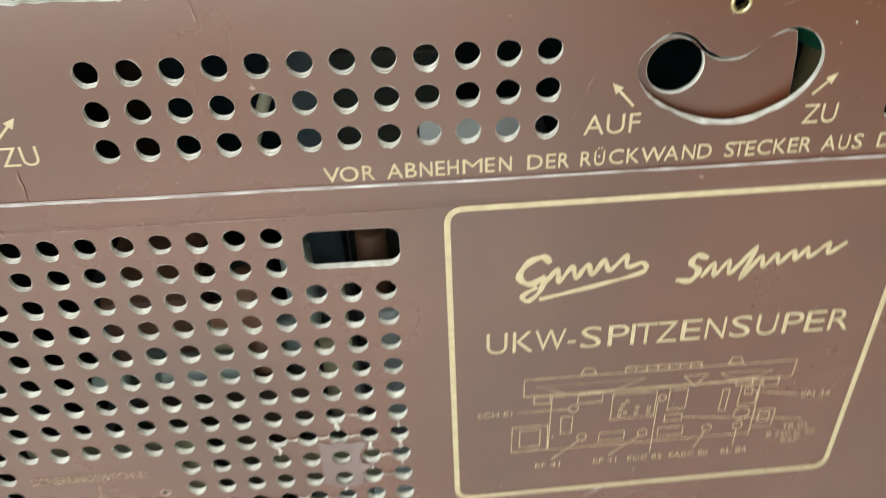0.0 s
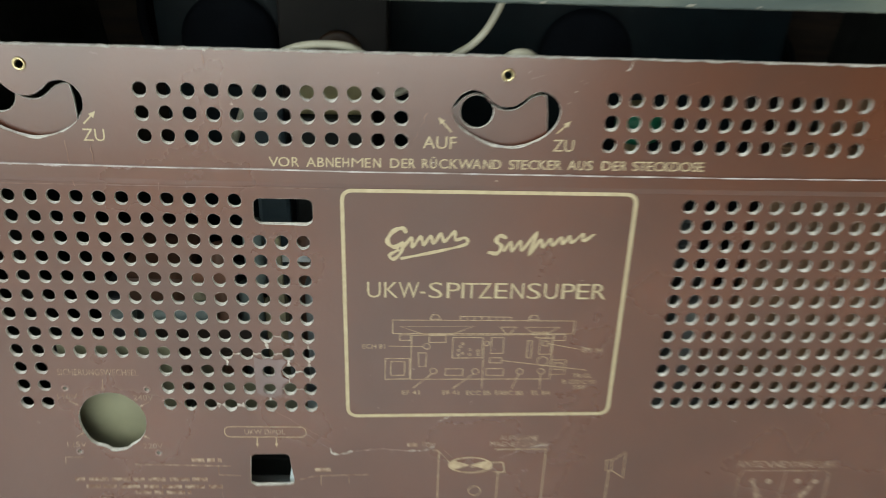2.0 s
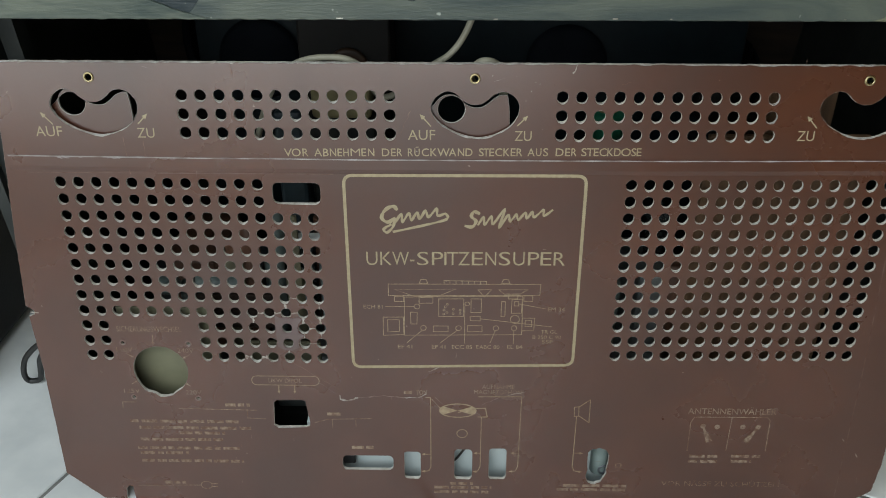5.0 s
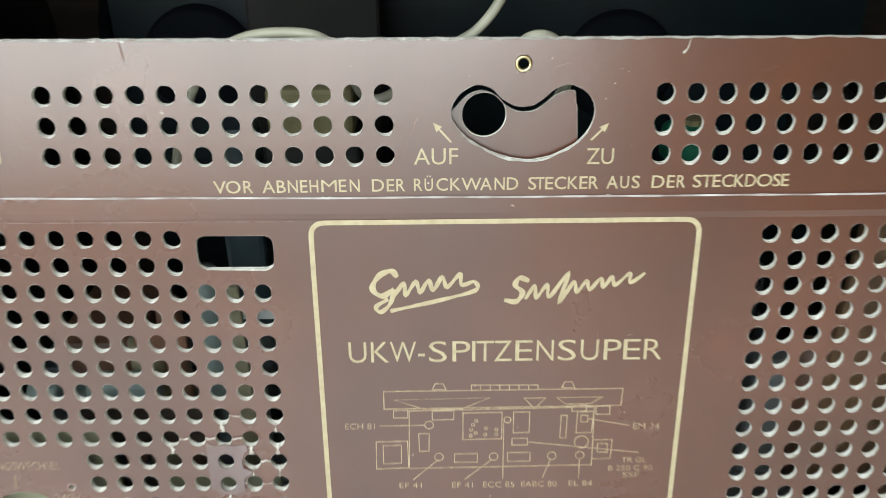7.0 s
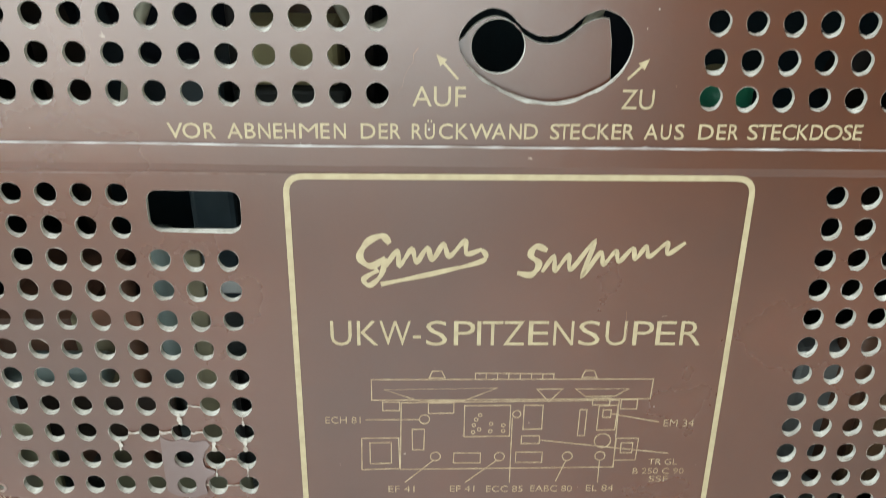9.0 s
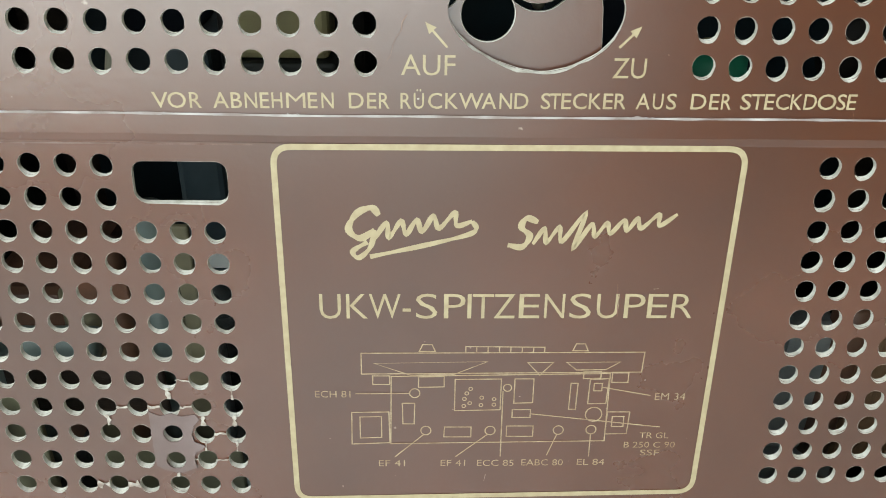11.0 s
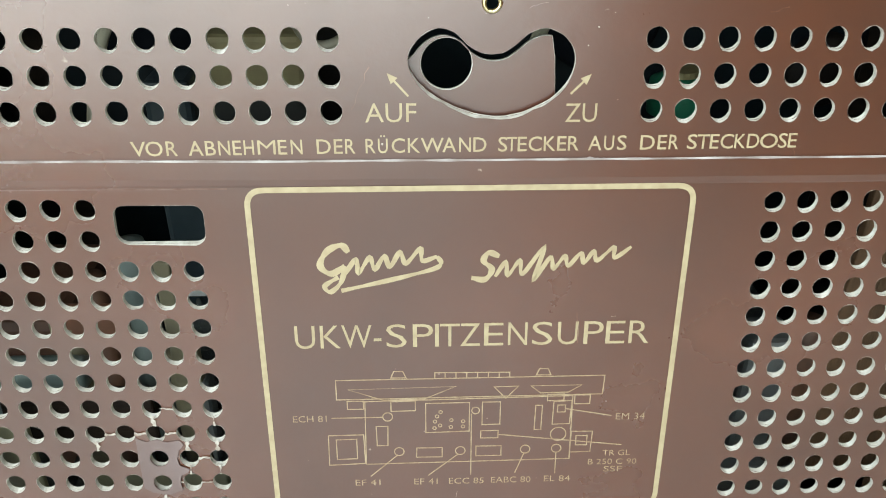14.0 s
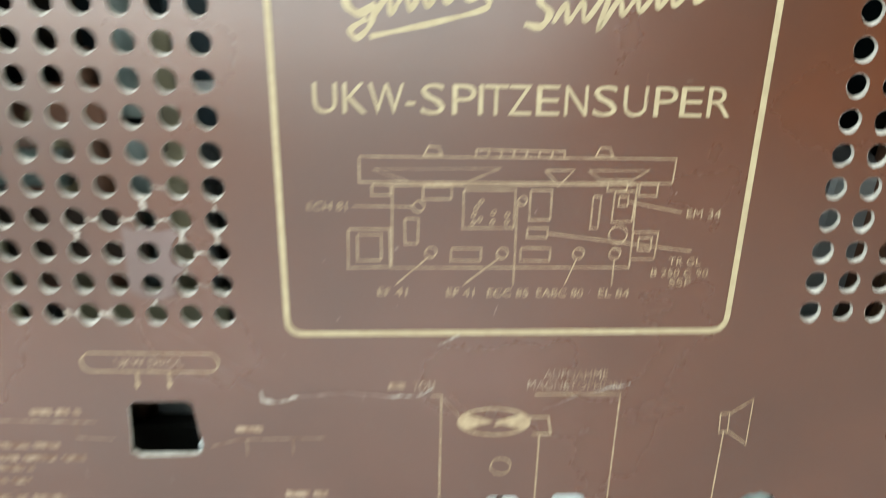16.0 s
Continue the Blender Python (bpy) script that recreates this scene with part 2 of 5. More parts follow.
def thing(name, m, label, category, group="", kind=""):
    ob = new(name)
    ob.empty_display_size = 0.02
    ob.matrix_world = m
    return tagged(ob, label, category, group, kind)


def box(x0, x1, y0, y1, z0, z1, bevel=0.0, seg=2, bm=None):
    b = bmesh.new()
    bmesh.ops.create_cube(b, size=1.0)
    for v in b.verts:
        v.co = Vector(((x0 + x1) / 2 + v.co.x * (x1 - x0), (y0 + y1) / 2 + v.co.y * (y1 - y0), (z0 + z1) / 2 + v.co.z * (z1 - z0)))
    if bevel:
        bmesh.ops.bevel(b, geom=b.edges[:], offset=bevel, segments=seg, affect="EDGES", profile=0.5)
    if bm is None:
        return b
    tmp = bpy.data.meshes.new("tmp")
    b.to_mesh(tmp)
    b.free()
    bm.from_mesh(tmp)
    bpy.data.meshes.remove(tmp)
    return bm


def lathe(profile, n=28, bm=None, m=None):
    """Turns (radius, height) pairs round z."""
    bm = bm or bmesh.new()
    rings = []
    for r, z in profile:
        ring = []
        for i in range(n):
            a = 2 * math.pi * i / n
            p = Vector((r * math.cos(a), r * math.sin(a), z))
            ring.append(bm.verts.new(m @ p if m else p))
        rings.append(ring)
    for a, b in zip(rings, rings[1:]):
        for i in range(n):
            bm.faces.new((a[i], a[(i + 1) % n], b[(i + 1) % n], b[i]))
    for ring, flip in ((rings[0], True), (rings[-1], False)):
        if max((v.co - ring[0].co).length for v in ring) > 1e-5:
            bm.faces.new(ring[::-1] if flip else ring)
    return bm


def spline(points, steps=8):
    """Points along a smooth line through those given."""
    p = [Vector(q) for q in points]
    p = [p[0] * 2 - p[1]] + p + [p[-1] * 2 - p[-2]]
    out = []
    for i in range(1, len(p) - 2):
        for k in range(steps):
            t = k / steps
            a, b, c, d = p[i - 1], p[i], p[i + 1], p[i + 2]
            out.append(0.5 * ((2 * b) + (c - a) * t + (2 * a - 5 * b + 4 * c - d) * t * t + (3 * b - a - 3 * c + d) * t ** 3))
    out.append(p[-2])
    return out


def tube(points, r, n=10, steps=8, bm=None):
    bm = bm or bmesh.new()
    line = spline(points, steps)
    rings, side = [], Vector((0.3, 0.2, 0.9)).normalized()
    for i, q in enumerate(line):
        d = (line[min(i + 1, len(line) - 1)] - line[max(i - 1, 0)]).normalized()
        s = d.cross(side)
        s = (s if s.length > 1e-4 else d.cross(Vector((1, 0, 0)))).normalized()
        u = s.cross(d).normalized()
        side = u
        rings.append([bm.verts.new(q + r * (math.cos(2 * math.pi * k / n) * s + math.sin(2 * math.pi * k / n) * u)) for k in range(n)])
    for a, b in zip(rings, rings[1:]):
        for k in range(n):
            bm.faces.new((a[k], b[k], b[(k + 1) % n], a[(k + 1) % n]))
    bm.faces.new(rings[0])
    bm.faces.new(rings[-1][::-1])
    return bm


LAYER = [0]


def stroke(bm, pts, width, closed=False, thick=0.00012, widths=None):
    """A flat printed line on the panel's face through (x, z) points in millimetres, mitred."""
    LAYER[0] = (LAYER[0] + 1) % 9
    y = -thick - 0.000012 * LAYER[0]
    p = [Vector((a / 1000, b / 1000)) for a, b in pts]
    n = len(p)
    left, right = [], []
    for i, q in enumerate(p):
        a = p[i - 1] if (i > 0 or closed) else None
        b = p[(i + 1) % n] if (i < n - 1 or closed) else None
        d1 = (q - a).normalized() if a is not None else (b - q).normalized()
        d2 = (b - q).normalized() if b is not None else d1
        nrm = Vector((-d1.y - d2.y, d1.x + d2.x))
        nrm = nrm.normalized() if nrm.length > 1e-3 else Vector((-d1.y, d1.x))
        k = 1 / max(0.5, nrm.dot(Vector((-d1.y, d1.x))))
        w = (widths[i] if widths else width) / 2000
        left.append(bm.verts.new((q.x + nrm.x * w * k, y, q.y + nrm.y * w * k)))
        right.append(bm.verts.new((q.x - nrm.x * w * k, y, q.y - nrm.y * w * k)))
    for i in range(n if closed else n - 1):
        j = (i + 1) % n
        bm.faces.new((right[i], right[j], left[j], left[i]))
    return bm


def arc(cx, cz, r, a0, a1, n=10, rz=None):
    return [(cx + r * math.cos(radians(a0 + (a1 - a0) * i / n)), cz + (rz or r) * math.sin(radians(a0 + (a1 - a0) * i / n))) for i in range(n + 1)]


def ring2(cx, cz, r, n=16, rz=None):
    return arc(cx, cz, r, 0, 360, n, rz)[:-1]


def rrect(x0, x1, z0, z1, r, n=5):
    return arc(x1 - r, z1 - r, r, 0, 90, n) + arc(x0 + r, z1 - r, r, 90, 180, n) + arc(x0 + r, z0 + r, r, 180, 270, n) + arc(x1 - r, z0 + r, r, 270, 360, n)


def rounded(corners, r, n=6):
    """A polygon with its corners rounded off."""
    out = []
    for i, c in enumerate(corners):
        a, b, c = Vector(corners[i - 1]), Vector(corners[(i + 1) % len(corners)]), Vector(c)
        p, q = c + (a - c).normalized() * r, c + (b - c).normalized() * r
        for k in range(n + 1):
            t = k / n
            v = (p * (1 - t) + c * t) * (1 - t) + (c * (1 - t) + q * t) * t
            out.append((v.x, v.y))
    return out


def flat(curve_obj):
    dg = bpy.context.evaluated_depsgraph_get()
    me = bpy.data.meshes.new_from_object(curve_obj.evaluated_get(dg))
    data = curve_obj.data
    bpy.data.objects.remove(curve_obj)
    bpy.data.curves.remove(data)
    return me


def text_mesh(body, thin=0.0):
    cu = bpy.data.curves.new("words", "FONT")
    cu.body, cu.size, cu.offset, cu.resolution_u = body, 1.0, thin, 3
    return flat(new("words", cu))


CAP = max(v.co.y for v in text_mesh("H").vertices)


def words(body, x0, x1, z0, z1, material, parent, name="lettering", thin=-0.012, slope=0.0):
    """Printed words whose capitals fill the given box, in millimetres on the panel's face."""
    me = text_mesh(body, thin)
    xs = [v.co.x for v in me.vertices]
    lx, hx = min(xs), max(xs)
    LAYER[0] = (LAYER[0] + 1) % 9
    y = -0.00013 - 0.000012 * LAYER[0]
    for v in me.vertices:
        u = (v.co.x - lx) / (hx - lx)
        v.co = Vector(((x0 + u * (x1 - x0)) / 1000, y, (z0 + v.co.y / CAP * (z1 - z0) + slope * u) / 1000))
    me.name = name
    me.materials.clear()
    me.materials.append(material)
    return part(name, me, None, parent)


def word_bars(bm, x0, x1, z0, z1, rng):
    """Unreadable print: short plain bars as long as its words."""
    x = x0
    while x < x1 - 1.0:
        w = min(rng.uniform(4.0, 13.0), x1 - x)
        stroke(bm, [(x, (z0 + z1) / 2), (x + w, (z0 + z1) / 2)], (z1 - z0) * 0.82)
        x += w + rng.uniform(1.4, 2.4)
    return bm


# ---- room ----
def room():
    f = thing("floor", ROOM, "white glazed ceramic tile floor with thin grey joints", "floor", kind="structure")
    part("grout", box(U0, U1, V0, V1, -0.05, -0.0012), GROUT, f, "grey grout bed")
    for side, a, b, c, d in (("wall_east", U1, U1 + 0.12, V0 - 0.12, V1 + 0.12), ("wall_north", U0, U1, V1, V1 + 0.12), ("wall_west", U0 - 0.12, U0, V0 - 0.12, V1 + 0.12)):
        w = part(side, box(a, b, c, d, -0.05, HIGH), WALLM, None)
        w.matrix_world = ROOM
        tagged(w, "plain ochre painted room wall", "wall", kind="structure")
    w = bmesh.new()
    a, b, c, d = WIN
    for p, q, s, t in ((U0, a, -0.05, HIGH), (b, U1, -0.05, HIGH), (a, b, -0.05, c), (a, b, d, HIGH)):
        box(p, q, V0 - 0.12, V0, s, t, bm=w)
    w = part("wall_south", w, WALLM, None)
    w.matrix_world = ROOM
    tagged(w, "ochre painted wall with a glazed doorway", "wall", kind="structure")
    w = part("ceiling", box(U0 - 0.12, U1 + 0.12, V0 - 0.12, V1 + 0.12, HIGH, HIGH + 0.1), FRAMEM, None)
    w.matrix_world = ROOM
    tagged(w, "plain white painted ceiling", "ceiling", kind="structure")
    win = thing("door_1", ROOM, "white framed glazed door to the outside", "door", kind="structure")
    fr = bmesh.new()
    y0, y1 = V0 - 0.10, V0 - 0.04
    box(a + 0.002, a + 0.05, y0, y1, c + 0.002, d - 0.002, 0.004, bm=fr)
    box(b - 0.05, b - 0.002, y0, y1, c + 0.002, d - 0.002, 0.004, bm=fr)
    box(a + 0.05, b - 0.05, y0, y1, c + 0.002, c + 0.05, 0.004, bm=fr)
    box(a + 0.05, b - 0.05, y0, y1, d - 0.05, d - 0.002, 0.004, bm=fr)
    part("door_frame", fr, FRAMEM, win)
    g = part("pane", box(a + 0.05, b - 0.05, V0 - 0.085, V0 - 0.081, c + 0.05, d - 0.05), GLASS, win)
    g.visible_shadow = False
    part("handle", box(b - 0.035, b - 0.02, V0 - 0.04, V0 - 0.01, 1.02, 1.14, 0.004), FRAMEM, win)
    return f


floor = room()


# ---- radio cabinet, seen from its open back ----
def plank(x0, x1, profile, jag=0.0, seed=1, n=60):
    """A board along x with the given (y, z) section; jag roughens its corners."""
    bm = bmesh.new()
    rows = []
    for i in range(n + 1):
        x = x0 + (x1 - x0) * i / n
        row = []
        for k, (y, z) in enumerate(profile):
            w = noise.noise((x * 40, k * 3.7, seed)) * jag + noise.noise((x * 170, k * 5.1, seed + 4)) * jag * 0.6
            row.append(bm.verts.new((x, y + w, z + w * 0.7)))
        rows.append(row)
    m = len(profile)
    for a, b in zip(rows, rows[1:]):
        for k in range(m):
            bm.faces.new((a[k], b[k], b[(k + 1) % m], a[(k + 1) % m]))
    bm.faces.new(rows[0])
    bm.faces.new(rows[-1][::-1])
    bmesh.ops.recalc_face_normals(bm, faces=bm.faces[:])
    return bm


def side_board(s, x_top, x_low, thick, y0, y1, z0, z1):
    bm = box(0, 1, y0, y1, z0, z1, 0.0)
    bmesh.ops.subdivide_edges(bm, edges=[e for e in bm.edges if abs(e.verts[0].co.z - e.verts[1].co.z) > 0.01], cuts=24)
    for v in bm.verts:
        k = (v.co.z - z0) / (z1 - z0)
        v.co.x = s * (x_low + (x_top - x_low) * k + v.co.x * thick) + noise.noise((v.co.z * 90, v.co.y * 50, s)) * 0.0006
        if v.co.y == y0:
            v.co.y += noise.noise((v.co.z * 120, v.co.x * 300, 2)) * 0.0012
    bmesh.ops.recalc_face_normals(bm, faces=bm.faces[:])
    return bm


def ply_layer(crest, y, seed):
    """A thin layer of ply on the rail's face, from its lower edge up to a wavy crest (x, z in millimetres)."""
    bm, prev = bmesh.new(), None
    for v in spline([(x, z, 0) for x, z in crest], 10):
        x = v.x / 1000
        zt = max(0.3586, min(0.3796, v.y / 1000 + 0.0009 * noise.noise((x * 60, seed, 0)) + 0.0006 * noise.noise((x * 190, seed, 5))))
        low = 0.3582 + 0.0006 * noise.noise((x * 140, seed, 9))
        row = [bm.verts.new(q) for q in ((x, 0.0241, low), (x, y, low + 0.0006), (x, y, zt - 0.0003), (x, 0.0241, zt))]
        if prev:
            for k in range(3):
                bm.faces.new((prev[k], row[k], row[k + 1], prev[k + 1]))
        prev = row
    bmesh.ops.recalc_face_normals(bm, faces=bm.faces[:])
    if sum(f.normal.y for f in bm.faces) > 0:
        bmesh.ops.reverse_faces(bm, faces=bm.faces[:])
    return bm


def scuff(pts, width, seed):
    """A ragged thin mark lying on the cabinet's top, along (x, y) points in millimetres."""
    bm, prev = bmesh.new(), None
    line = spline([(x / 1000, y / 1000, 0) for x, y in pts], 12)
    for i, v in enumerate(line):
        d = (line[min(i + 1, len(line) - 1)] - line[max(i - 1, 0)]).normalized()
        side = Vector((-d.y, d.x, 0))
        w = width / 2000 * max(0.12, 0.75 + 1.1 * noise.noise((v.x * 160, v.y * 160, seed))) * (1 if 0 < i < len(line) - 1 else 0.1)
        o = v + side * 0.0008 * noise.noise((v.x * 300, v.y * 300, seed + 7))
        z = 0.3878
        row = [bm.verts.new(q) for q in ((*(o - side * w).xy, z - 0.0003), (*(o - side * w * 0.8).xy, z), (*(o + side * w * 0.8).xy, z), (*(o + side * w).xy, z - 0.0003))]
        if prev:
            for k in range(3):
                bm.faces.new((prev[k], row[k], row[k + 1], prev[k + 1]))
        prev = row
    bmesh.ops.recalc_face_normals(bm, faces=bm.faces[:])
    if sum(f.normal.z for f in bm.faces) < 0:
        bmesh.ops.reverse_faces(bm, faces=bm.faces[:])
    return bm


def cabinet():
    c = thing("radio_cabinet", pose(0.004, 0, 0), "open-backed walnut radio cabinet with worn grey rear edges", "radio cabinet")
    part("top_board", plank(-0.334, 0.334, [(0.030, 0.3822), (0.030, 0.3876), (0.33, 0.3876), (0.33, 0.3822)], 0.0), VENEER, c, "polished dark walnut veneer top")
    part("edge_lip", plank(-0.334, 0.334, [(0.0240, 0.3805), (0.0228, 0.3830), (0.0236, 0.3862), (0.0298, 0.3868), (0.0298, 0.3805)], 0.0005, 3, 200), LIP, c, "greenish varnished rear edge")
    part("veneer_edge", plank(-0.334, 0.334, [(0.0246, 0.3870), (0.0234, 0.3873), (0.0240, 0.3880), (0.0298, 0.3879), (0.0298, 0.3870)], 0.0006, 13, 300), PALEEDGE, c, "chipped pale veneer edge")
    part("rear_rail", plank(-0.284, 0.277, [(0.0255, 0.3578), (0.0242, 0.3591), (0.0242, 0.3802), (0.048, 0.3802), (0.048, 0.3578)], 0.0003, 8, 200), RAIL, c, "dark blue-grey worn plywood rail")
    # layers of ply left standing in long waves where the face has peeled
    part("peeled_ply", ply_layer(((-290, 379), (-256, 379), (-226, 378.7), (-211, 377.1), (-196, 372.3), (-177, 365.1), (-166, 361.6), (-158, 359.0)), 0.0230, 3), PLY, c, "grey-green peeled ply layer")
    part("peeled_ply", ply_layer(((-172, 359.0), (-166, 363.0), (-158, 371.3), (-148, 377.7), (-140, 378.3), (-132, 377.3), (-122, 374.2), (-106, 373.0), (-83, 374.0), (-66, 374.0), (-50, 371.0), (-39, 369.5),
                                  (-36, 375.1), (-31, 377.7), (-23, 375.6), (-9, 374.2), (12, 373.5), (44, 373.4), (77, 373.0), (94, 373.4), (116, 374.4), (155, 373.8), (170, 375.2), (188, 376.4), (209, 377.9),
                                  (226, 378.3), (239, 376), (257, 371), (277, 366)), 0.0235, 5), MIDPLY, c, "blue-grey peeled ply layer")
    part("peeled_ply", ply_layer(((219, 359.0), (224, 361), (229, 365.0), (242, 366.9), (256, 367.7), (266, 370), (272, 372), (277, 373)), 0.0229, 9), PALEPLY, c, "pale yellowish ply patch")
    rng = random.Random(17)
    for i in range(30):
        x, n = rng.uniform(-0.28, 0.27), rng.uniform(0.001, 0.004)
        z = rng.choice((rng.uniform(0.3586, 0.3594), rng.uniform(0.3800, 0.3812), rng.uniform(0.3850, 0.3862)))
        y = 0.0224 if z > 0.3798 else 0.0234
        k = rng.uniform(0.0002, 0.0006)
        part("splinter", plank(x, x + n, [(y, z), (y - 0.0003, z + k), (y + 0.0012, z + k), (y + 0.0012, z)], 0.0005, i, 6), PALEEDGE, c)
    for k, (pts, w) in enumerate((([(-167, 69), (-139, 76.6), (-96, 77), (-52, 78.7)], 2.2), ([(-44, 63.5), (-38, 51.5), (-35, 38)], 5.0), ([(-35, 40), (-40, 32)], 4.0), ([(-33, 40), (-18, 33), (-11, 32)], 2.4),
                                  ([(-269, 148), (-252, 105), (-236, 77)], 3.0), ([(-6, 63.7), (5, 57.3), (15, 55.8)], 1.6), ([(-106, 35), (-90, 36.5), (-76, 34)], 3.2), ([(-194, 34), (-187, 37)], 1.8),
                                  ([(60, 60), (84, 56), (110, 57)], 1.4), ([(120, 44), (150, 42)], 1.8), ([(30, 38), (56, 36), (70, 37)], 2.6), ([(170, 52), (186, 47)], 1.5))):
        part("scratch", scuff(pts, w, 2.3 + k), WORNVARNISH, c, "pale scratch in the varnish")
    for s in (-1, 1):
        # inner faces and the whole left side get shade through the darker wood
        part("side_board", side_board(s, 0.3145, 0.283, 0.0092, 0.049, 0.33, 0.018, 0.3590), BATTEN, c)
        part("side_front", side_board(s, 0.3140, 0.2825, 0.0100, 0.0470, 0.0488, 0.018, 0.3592), SIDE if s > 0 else BATTEN, c, "grimy grey-green front of the side board, left one coloured as shaded")
        part("side_edge", side_board(s, 0.3252, 0.2935, 0.0080, 0.041, 0.33, 0.018, 0.3795), SIDE if s > 0 else BATTEN, c, "worn grey-green outer edge, left one coloured as shaded")
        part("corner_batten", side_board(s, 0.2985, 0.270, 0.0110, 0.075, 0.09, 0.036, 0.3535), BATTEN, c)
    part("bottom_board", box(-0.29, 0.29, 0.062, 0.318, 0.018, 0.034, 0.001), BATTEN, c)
    part("inner_partition", box(0.152, 0.259, 0.066, 0.071, 0.0343, 0.272, 0.001), PARTITION, c, "brown inner partition board")
    part("partition_head", box(0.206, 0.259, 0.128, 0.134, 0.036, 0.287, 0.001), PARTITION, c, "brown upper partition board")
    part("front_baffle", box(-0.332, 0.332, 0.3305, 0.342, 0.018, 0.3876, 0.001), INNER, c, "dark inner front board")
    for x in (-0.25, 0.25):
        for y in (0.09, 0.29):
            part("foot", lathe([(0.010, 0.0), (0.012, 0.002), (0.012, 0.0178)], 16), RUBBER, c, m=pose(x, y, 0))
    return c


cabinet()


# ---- the printed back panel ----
BACK = thing("radio_back_panel", LEANING, "brown perforated fibreboard radio back with gold print, leaning against cabinet", "radio panel")


def jitter(pts, amount, seed):
    return [(x + noise.noise((x * 0.31, z * 0.31, seed)) * amount, z + noise.noise((x * 0.31, z * 0.31, seed + 7)) * amount) for x, z in pts]


def dense(pts, step=6.0):
    out = []
    for i, a in enumerate(pts):
        b = pts[(i + 1) % len(pts)]
        k = max(1, int(math.hypot(b[0] - a[0], b[1] - a[1]) / step))
        out += [(a[0] + (b[0] - a[0]) * j / k, a[1] + (b[1] - a[1]) * j / k) for j in range(k)]
    return out


OUTLINE = [(-292, 10), (-296.5, 6.5), (-299, -20), (-301, -55), (-304.5, -106), (-307, -157), (-302, -160.5), (-301.5, -163), (-306, -164.8),
           (-303.5, -205), (-302, -296), (-276.5, -318.8), (-259.6, -319.2), (-258.8, -310), (-256.2, -307), (-253.7, -308), (-252.6, -319.3),
           (0, -319.6), (276, -320), (299, -304.5), (302.5, -280), (303.6, -229), (305, -163.5), (298.5, -161.5), (298.5, -159), (305.6, -157),
           (306, -105), (305, -67), (302.5, -3), (301.5, 4), (298.5, 7.4), (292, 9.2)]
KIDNEY = [(-27.2, -18), (-26, -13), (-22, -8.8), (-17, -6.9), (-12, -8.2), (-7.5, -12.3), (-3.5, -14.6), (0.5, -15.2), (4.5, -14.5), (8.5, -11.8),
          (12.5, -8.5), (18, -7.0), (23.5, -9.2), (27, -13.5), (27.8, -18.5), (26, -24), (21.5, -29.2), (16, -32.6), (9, -35.2), (1, -36),
          (-7, -34.4), (-14, -31.6), (-20.5, -27.6), (-25, -23)]


def grid(x0, x1, z0, z1, cols, rows, skip=lambda c, r: False):
    return [(x0 + (x1 - x0) * c / (cols - 1), z0 + (z1 - z0) * r / (rows - 1)) for r in range(rows) for c in range(cols) if not skip(c, r)]


FUSE = (-219.7, -207.2, 19.4)
CATCHES = ((-238.4, -0.2), (0, -0.9), (240, 0.2))      # the three kidney slots: x, and how far each sits from the common height
RIVETS = ((-243.7, -185), (-197.6, -185.3), (-241.6, -229), (-195.4, -229.8))


def left_hole(c, r):
    """Centre of a hole in the left field, whose rows and columns are a little askew."""
    return -267.6 + 162.8 * c / 14 + 0.09 * r, -67.6 - 1.2 * c / 14 - 11.53 * r


def right_hole(c, r):
    return 101.4 - 0.09 * r + (164.2 - 0.35 * r) * c / 14, -67.6 + 1.0 * c / 14 - (11.28 - 0.06 * c / 14) * r


HOLES = (grid(-182.3, -52.9, -10.9, -34.6, 12, 3) + grid(54.2, 183.8, -11.1, -34.7, 12, 3)
         + [left_hole(c, r) for r in range(12) for c in range(15) if not ((r < 2 and c > 11) or (r > 8 and 1 < c < 7))]
         + [right_hole(c, r) for r in range(12) for c in range(15)])


def sheet(loops, front, thick, worn):
    """A flat board in the xz plane: the first loop is its outline, the others are cut through it. Edges that face upward are worn off to a slant."""
    pts, edges = [], []
    for lp in loops:
        if sum(p.x * q.y - q.x * p.y for p, q in zip(lp, lp[1:] + lp[:1])) < 0:
            lp = lp[::-1]
        n = len(pts)
        pts += lp
        edges.append(list(range(n, n + len(lp))))
    v, _, tris, _, _, owner = geometry.delaunay_2d_cdt(pts, [], edges, 1, 1e-7)
    tris = [f for f, o in zip(tris, owner) if len(o) == 1]
    count = {}
    for f in tris:
        for i in range(3):
            e = (f[i], f[(i + 1) % 3])
            count[e] = count.get(e, 0) + 1
    rim = [e for e in count if (e[1], e[0]) not in count]
    n = len(v)
    up = {}
    for a, b in rim:
        d = (v[b] - v[a]).normalized()
        for i in (a, b):
            up[i] = up.get(i, 0.0) - d.x * 0.5
    slant = {i: worn * max(0.0, k) ** 0.8 * max(0.25, 0.95 + 0.9 * noise.noise((v[i].x * 130, v[i].y * 130, 3)) + 0.5 * noise.noise((v[i].x * 600, v[i].y * 600, 8))) for i, k in up.items()}
    verts = [(q.x, front, q.y - slant.get(i, 0.0)) for i, q in enumerate(v)] + [(q.x, front + thick, q.y) for q in v]
    faces = [tuple(f) for f in tris] + [tuple(n + i for i in reversed(f)) for f in tris] + [(b, a, n + a, n + b) for a, b in rim]
    me = bpy.data.meshes.new("sheet")
    me.from_pydata(verts, [], faces)
    for p in me.polygons[2 * len(tris):]:
        p.material_index = 1
    me.update()
    return me


